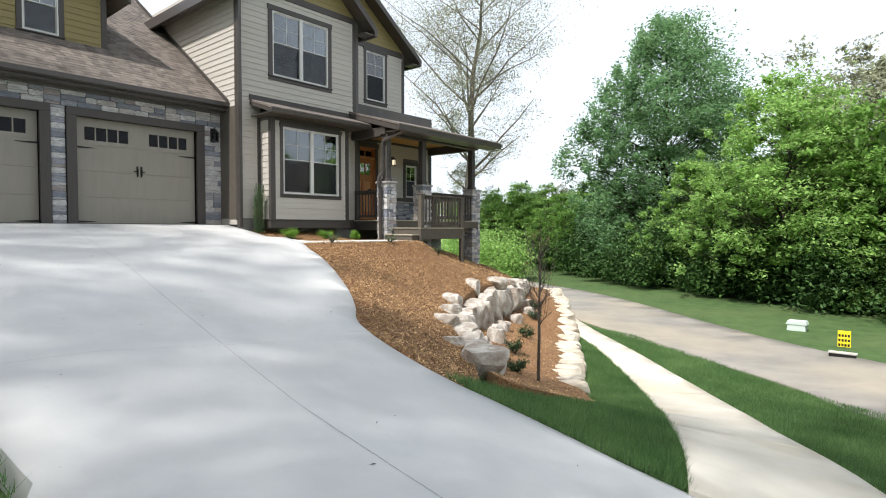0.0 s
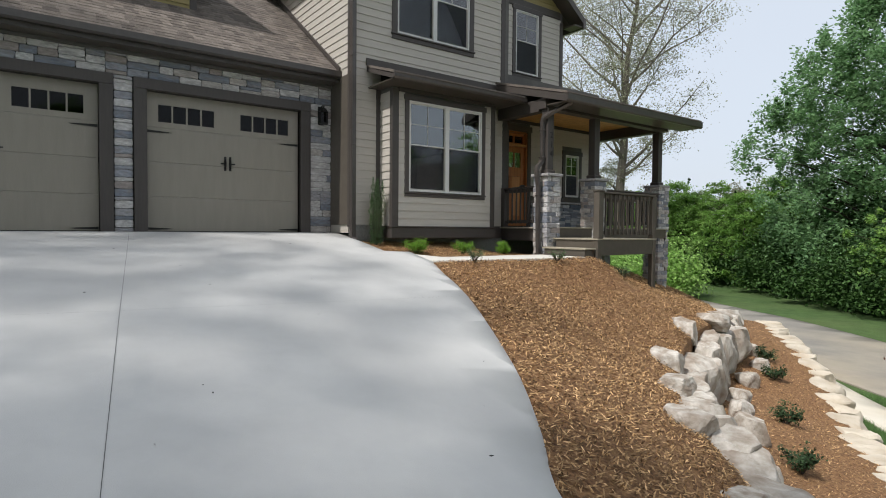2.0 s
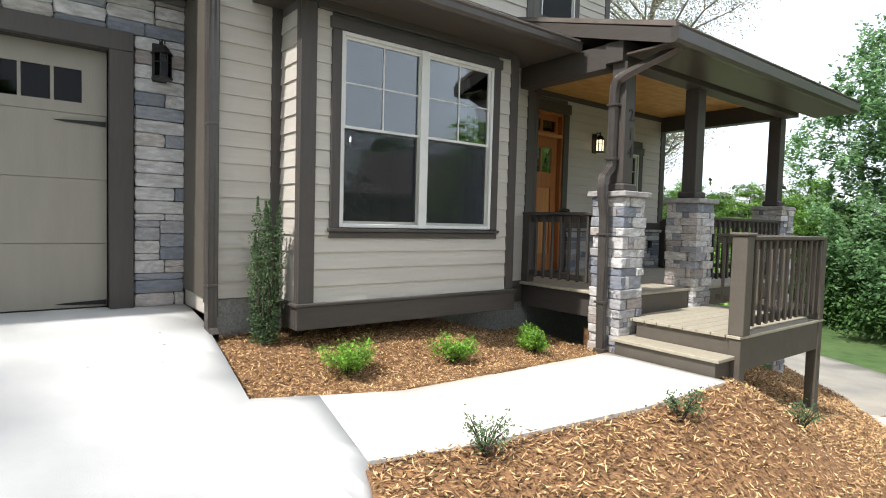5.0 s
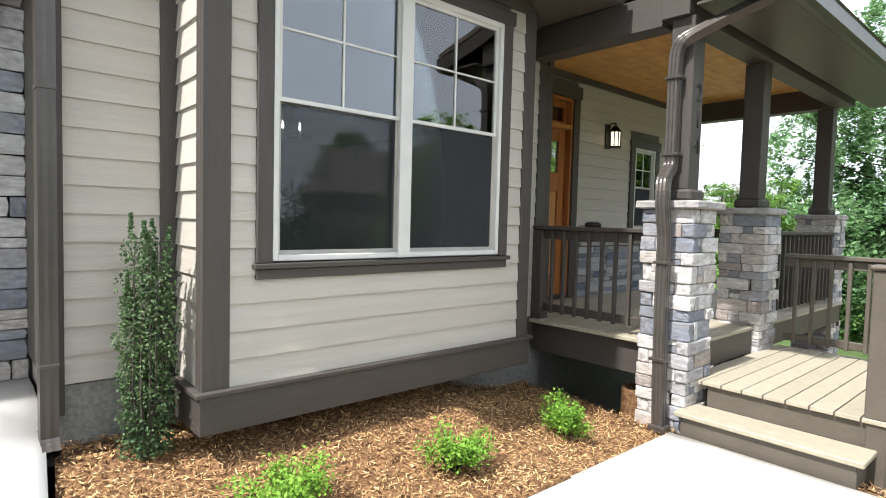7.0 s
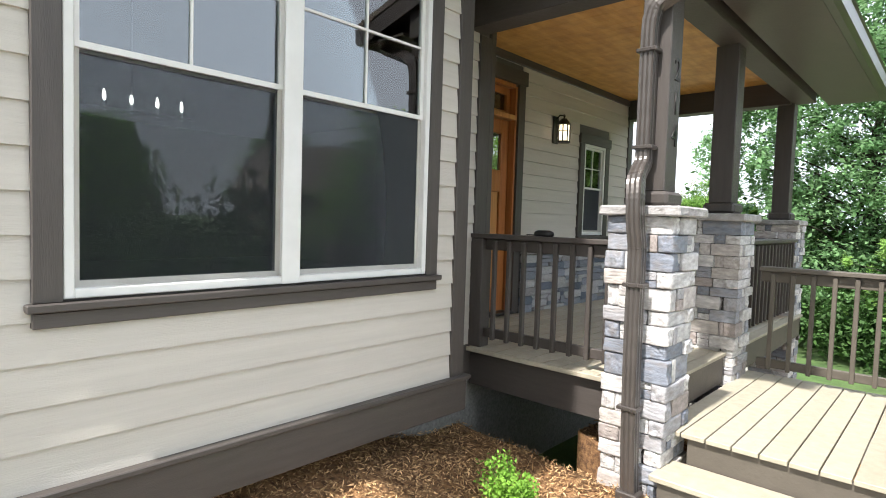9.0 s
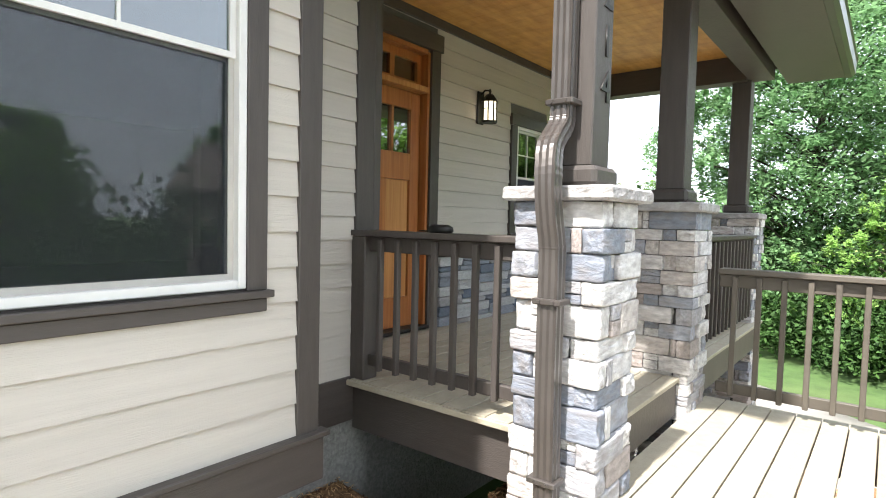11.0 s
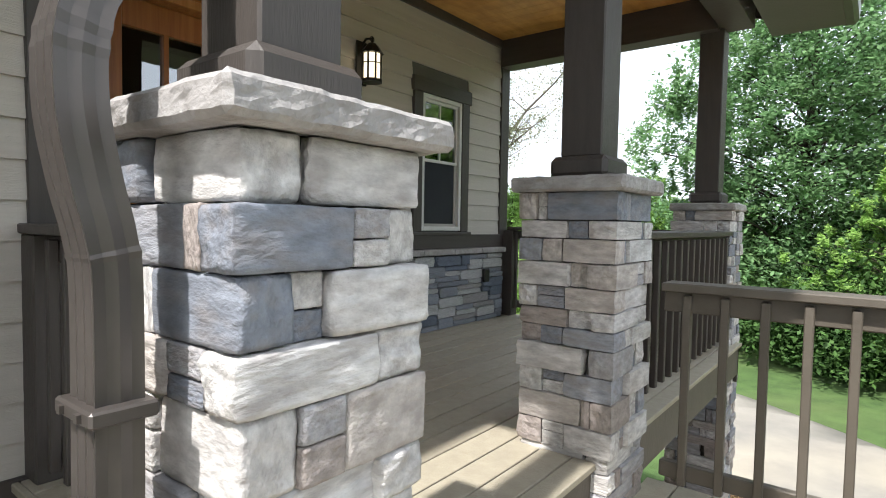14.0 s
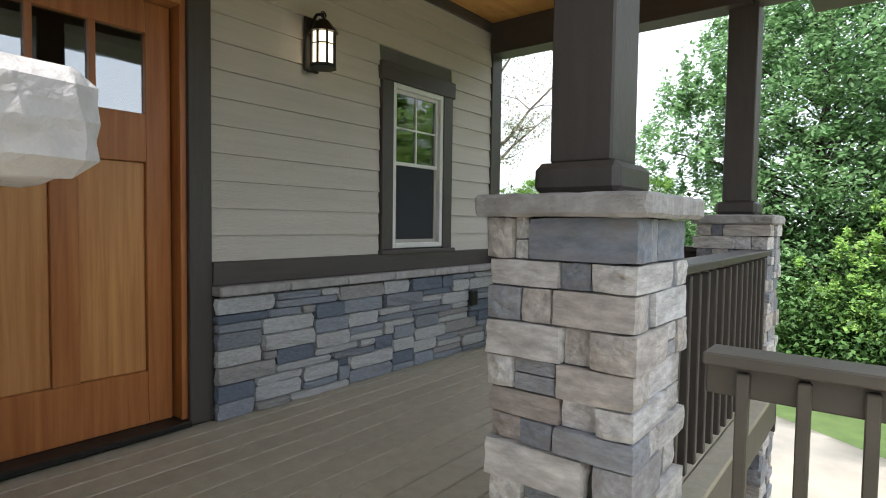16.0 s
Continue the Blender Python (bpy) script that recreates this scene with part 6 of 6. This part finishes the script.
def full_tree(at, height, R_, profile, n_leaf, leaf, material, seed, label, trunk_r=0.25, start=0.12, layers=0, name="broadleaf_tree", group=""):
    """A tree whose leaf sprays fill an uneven envelope: profile lists the radius from the crown's foot to its tip."""
    r = random.Random(seed)
    T = empty(name, at, label, "tree", group)
    wood = Shape()
    tp = [Vector((0, 0, -0.3)) + Vector((r.uniform(-1, 1) * 0.012 * height * (k > 0), r.uniform(-1, 1) * 0.012 * height * (k > 0), height * 0.96 * k / 8)) for k in range(9)]
    wood.tube(tp, [trunk_r * (1 - 0.115 * k) for k in range(9)], 8)
    ncl = max(80, n_leaf // 90)
    q = np.random.RandomState(seed)
    u = q.uniform(0, 1, ncl * 3)
    rad = np.interp(u, np.linspace(0, 1, len(profile)), profile)
    u = u[q.uniform(0, 1, ncl * 3) < np.maximum(rad, 0.2)][:ncl]
    ncl = len(u)
    a = q.uniform(0, 6.2832, ncl)
    rad = np.interp(u, np.linspace(0, 1, len(profile)), profile)
    lobes = 1 + 0.16 * np.sin(a * 3 + seed + u * 5) + 0.12 * np.sin(a * 7 + u * 17)
    rr = R_ * rad * lobes * np.sqrt(q.uniform(0.12, 1, ncl))
    if layers:
        u = (np.floor(u * layers) + 0.5 + q.normal(0, 0.3, ncl)) / layers
    z0 = start * height
    cc = np.stack([rr * np.cos(a), rr * np.sin(a), z0 + u * (height - z0) - 0.10 * rr], 1)
    for i in range(0, ncl, max(1, ncl // 110)):
        e = Vector(cc[i])
        h = max(0.3, e.z - 0.35 * math.hypot(e.x, e.y))
        k = min(int(h / (height * 0.96) * 8), 7)
        b0 = tp[k].lerp(tp[k + 1], min(max(h / (height * 0.96) * 8 - k, 0), 1))
        m_ = b0.lerp(e, 0.55) + Vector((0, 0, 0.06 * (e - b0).length))
        w0 = trunk_r * 0.3 * (1.05 - h / height)
        wood.tube([b0, m_, e], [w0, w0 * 0.6, w0 * 0.15], 5)
    wood.ob("trunk", M_BARKD, T)
    li = q.randint(0, ncl, n_leaf)
    o = q.normal(size=(n_leaf, 3))
    er = np.stack([np.cos(a), np.sin(a), np.zeros(ncl)], 1)[li]
    sg_ = R_ * 0.075 * q.uniform(0.5, 1.5, ncl)[li][:, None]
    c = cc[li] + o * sg_ * np.array([1, 1, 0.33 if layers else 0.6]) + er * o[:, :1] * sg_ * 0.8
    uu, ww = rand_axes(n_leaf, leaf, 0.45)
    kk = q.uniform(0.55, 1.3, (n_leaf, 1))
    quads("crown", c, uu * kk, ww * 0.6 * kk, material, T)
    return T


# trees
full_tree((0.9, 32.3, -3.5), 17.8, 6.0, [0.75, 0.95, 1.0, 1.0, 0.97, 0.9, 0.7, 0.42, 0.16], 120000, 0.118, M_LEAFD, 1, "tall dense dark green broadleaf tree beyond the road", 0.32, 0.1)
tree("bare_tree", (-15.6, 31.0, -3.3), 29, 8.6, M_LEAFB, M_BARK, 2, 74000, 0.075, 0.42, 0.22, "tall grey-barked tree with sparse budding leaves", bare=1)
full_tree((9.7, 22.6, -3.3), 10.6, 4.3, [0.7, 0.95, 1.0, 0.95, 0.85, 0.68, 0.42, 0.15], 46000, 0.095, M_LEAFL, 3, "bright spring-green tree at the edge of the wood", 0.17, 0.14, layers=9)
full_tree((4.3, 26.8, -3.3), 7.2, 3.2, [0.8, 1.0, 0.95, 0.75, 0.45, 0.15], 26000, 0.09, M_LEAFL, 21, "low light green tree with spreading branches beyond the road", 0.12, 0.1, layers=6)
protos = [full_tree((15.0, 22.0, -3.1), 10.4, 4.0, [0.7, 0.95, 1.0, 0.95, 0.85, 0.6, 0.2], 32000, 0.12, M_LEAFM, 4, "leafy woodland tree behind the lawn", 0.2, 0.1, name="woodland_tree", group="woodland trees"),
          full_tree((18.5, 18.5, -3.0), 9.0, 3.6, [0.7, 0.95, 1.0, 0.9, 0.75, 0.5, 0.15], 26000, 0.11, M_LEAFL, 5, "light green woodland tree behind the lawn", 0.2, 0.12, layers=7, name="woodland_tree", group="woodland trees"),
          tree("woodland_tree", (13.0, 28.0, -3.1), 11.0, 4.6, M_LEAFB, M_BARK, 6, 22000, 0.12, 0.22, 0.3, "thin budding woodland tree", group="woodland trees", bare=1)]
ff = random.Random(3)
FOREST = [(0, -5.0, 35, 0.6), (1, 5.5, 27.5, 0.62), (0, 6.5, 33, 0.8), (0, 11, 25.5, 0.8), (1, 13.2, 20.6, 0.62), (0, 9.5, 29, 0.95), (0, 15, 33, 0.95), (2, 17.5, 24.5, 0.68), (2, 20, 20, 0.6), (1, -10.5, 36.5, 0.75), (0, -12.5, 35.5, 0.62), (1, -14.8, 34.5, 0.7), (2, -12, 41, 0.6), (0, -7.5, 34, 0.62), (1, -18, 34.5, 0.7), (0, -16.5, 36.5, 0.6), (0, -8, 40, 0.7), (1, -4, 45, 0.7), (0, -16, 44, 0.6), (1, -12, 52, 0.7),
          (0, -22, 50, 0.7), (1, -28, 42, 0.65), (0, -30, 34, 0.6), (1, -36, 46, 0.7), (0, 4, 42, 0.7), (2, -20, 36, 0.6), (0, 19, 21, 0.55), (1, 40, 38, 1.0), (0, 34, 44, 1.1), (0, 46, 30, 1.1), (0, 28, 40, 0.9), (0, 46, 16, 0.9),
          (1, 36, 6, 0.95), (0, 40, -2, 1.1), (0, 42, -12, 0.8), (1, 32, -18, 0.9), (0, 26, -26, 1.0), (1, 4, -26, 0.9), (0, 38, 12, 1.0)]
for k, x, y, s in FOREST:
    o = copy_thing(protos[k], Matrix.Translation((x, y, ground_z(x, y) - 0.1)) @ Matrix.Rotation(ff.uniform(0, 6.28), 4, "Z") @ Matrix.Diagonal((s, s, s * ff.uniform(0.9, 1.1), 1)))
    o.scale = (s, s, s * ff.uniform(0.92, 1.08))
# this bank's shade under the crowns is put into its dark leaf colour
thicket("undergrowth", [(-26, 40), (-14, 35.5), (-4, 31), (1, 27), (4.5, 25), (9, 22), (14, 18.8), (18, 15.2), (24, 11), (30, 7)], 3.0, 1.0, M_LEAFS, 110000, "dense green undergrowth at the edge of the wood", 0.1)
tree("shade_tree", (15.0, -13.5, ground_z(15.0, -13.5)), 19, 7.0, M_LEAFB, M_BARK, 12, 11000, 0.11, 0.35, 0.35, "tall tree with thin spring foliage shading the driveway", bare=1)
tree("shade_tree", (10.0, -15.5, ground_z(10.0, -15.5)), 20, 7.5, M_LEAFB, M_BARK, 13, 11000, 0.11, 0.35, 0.35, "tall budding tree beside the driveway", bare=1)
tree("shade_tree", (3.5, -15.5, ground_z(3.5, -15.5)), 18, 6.0, M_LEAFB, M_BARK, 14, 8000, 0.11, 0.3, 0.35, "thin-leaved tree south of the garage", bare=1)

# house opposite, seen in the window glass
nh = empty("neighbour_house", (34, 31, ground_z(34, 31)), "tan neighbouring house with two front gables", "house")
nh.rotation_euler = (0, 0, radians(-138))
box("wall", (-8, 8, 0, 9, 0, 5.2), M_VIEW, nh, 0)
Shape().prism([(-8.6, 5.1), (8.6, 5.1), (8.6, 5.4), (0, 9.2), (-8.6, 5.4)], "y", 0.5, 9).ob("roof", M_SHINGLE, nh)
for gx in (-4, 3.4):
    Shape().prism([(gx - 2.6, 0), (gx + 2.6, 0), (gx + 2.6, 5), (gx, 7.4), (gx - 2.6, 5)], "y", -1.0, 0.5).ob("gable_wall", M_VIEW, nh)
    for sg_ in (-1, 1):
        Shape().prism([(gx, 7.35), (gx + sg_ * 3.0, 4.6), (gx + sg_ * 3.0, 4.9), (gx, 7.7)], "y", -1.5, 0.6).ob("gable_roof", M_WHITE, nh)
    for zz in (1.2, 4.0):
        box("window_frame", (gx - 0.8, gx + 0.8, -1.05, -1.0, zz, zz + 1.6), M_WHITE, nh, 0)
        box("pane", (gx - 0.65, gx + 0.65, -1.07, -1.052, zz + 0.12, zz + 1.48), M_BLACK, nh, 0)

# dark-coloured leaves paint the gloom deeper in the wood
thicket("undergrowth", [(-26, 43), (-14, 39), (-4, 35), (4, 30), (9, 26), (15, 22.5), (22, 18), (30, 12)], 5.2, 1.3, M_LEAFS, 60000, "bushes inside the wood, leaves coloured dark as deep shade", 0.22)
thicket("undergrowth", [(-22, 33), (-15, 27.5), (-9, 24.5), (-6, 23.5)], 3.0, 0.9, M_LEAFL, 30000, "bright green hedge bushes beside the road", 0.1)

# ---- things by the road ----
ub = empty("utility_box", (11.5, 14.0, low(11.5, 14.0)), "low pale green utility box on the grass", "utility box")
Shape().prism([(-0.26, 0), (0.26, 0), (0.24, 0.2), (-0.24, 0.2)], "y", -0.22, 0.22).ob("body", M_PALEBOX, ub)
Shape().prism([(-0.29, 0.2), (0.29, 0.2), (0.25, 0.3), (-0.25, 0.3)], "y", -0.24, 0.24).ob("lid", M_PALEBOX, ub)
sg = empty("yard_sign", (13.05, 10.35, low(13.05, 10.35)), "small yellow lettered yard sign on a wire stand", "sign")
sgr = Matrix.Rotation(radians(80), 4, "Z")
box("stake", (-0.005, 0.005, -0.005, 0.005, 0, 0.25), M_BLACK, sg, 0)
box("panel", (-0.14, 0.14, -0.004, 0.004, 0.2, 0.62), M_YELLOW, sg, 0.002)
for z in (0.49, 0.37, 0.25):
    for x_ in (-0.1, -0.035, 0.03, 0.095):
        box("lettering", (x_ - 0.022, x_ + 0.022, -0.007, -0.0045, z - 0.03, z + 0.035), M_BLACK, sg, 0)
di = empty("drain_inlet", (13.06, 9.95, low(13.06, 9.95)), "dark curb drain inlet in the road edge", "drain")
box("hood", (-0.3, 0.3, -0.1, 0.12, 0.1, 0.14), M_CURB, di, 0.01)
# solid black block paints the shade inside the inlet
box("opening", (-0.28, 0.28, -0.095, 0.1, 0.0, 0.099), M_BLACK, di, 0)
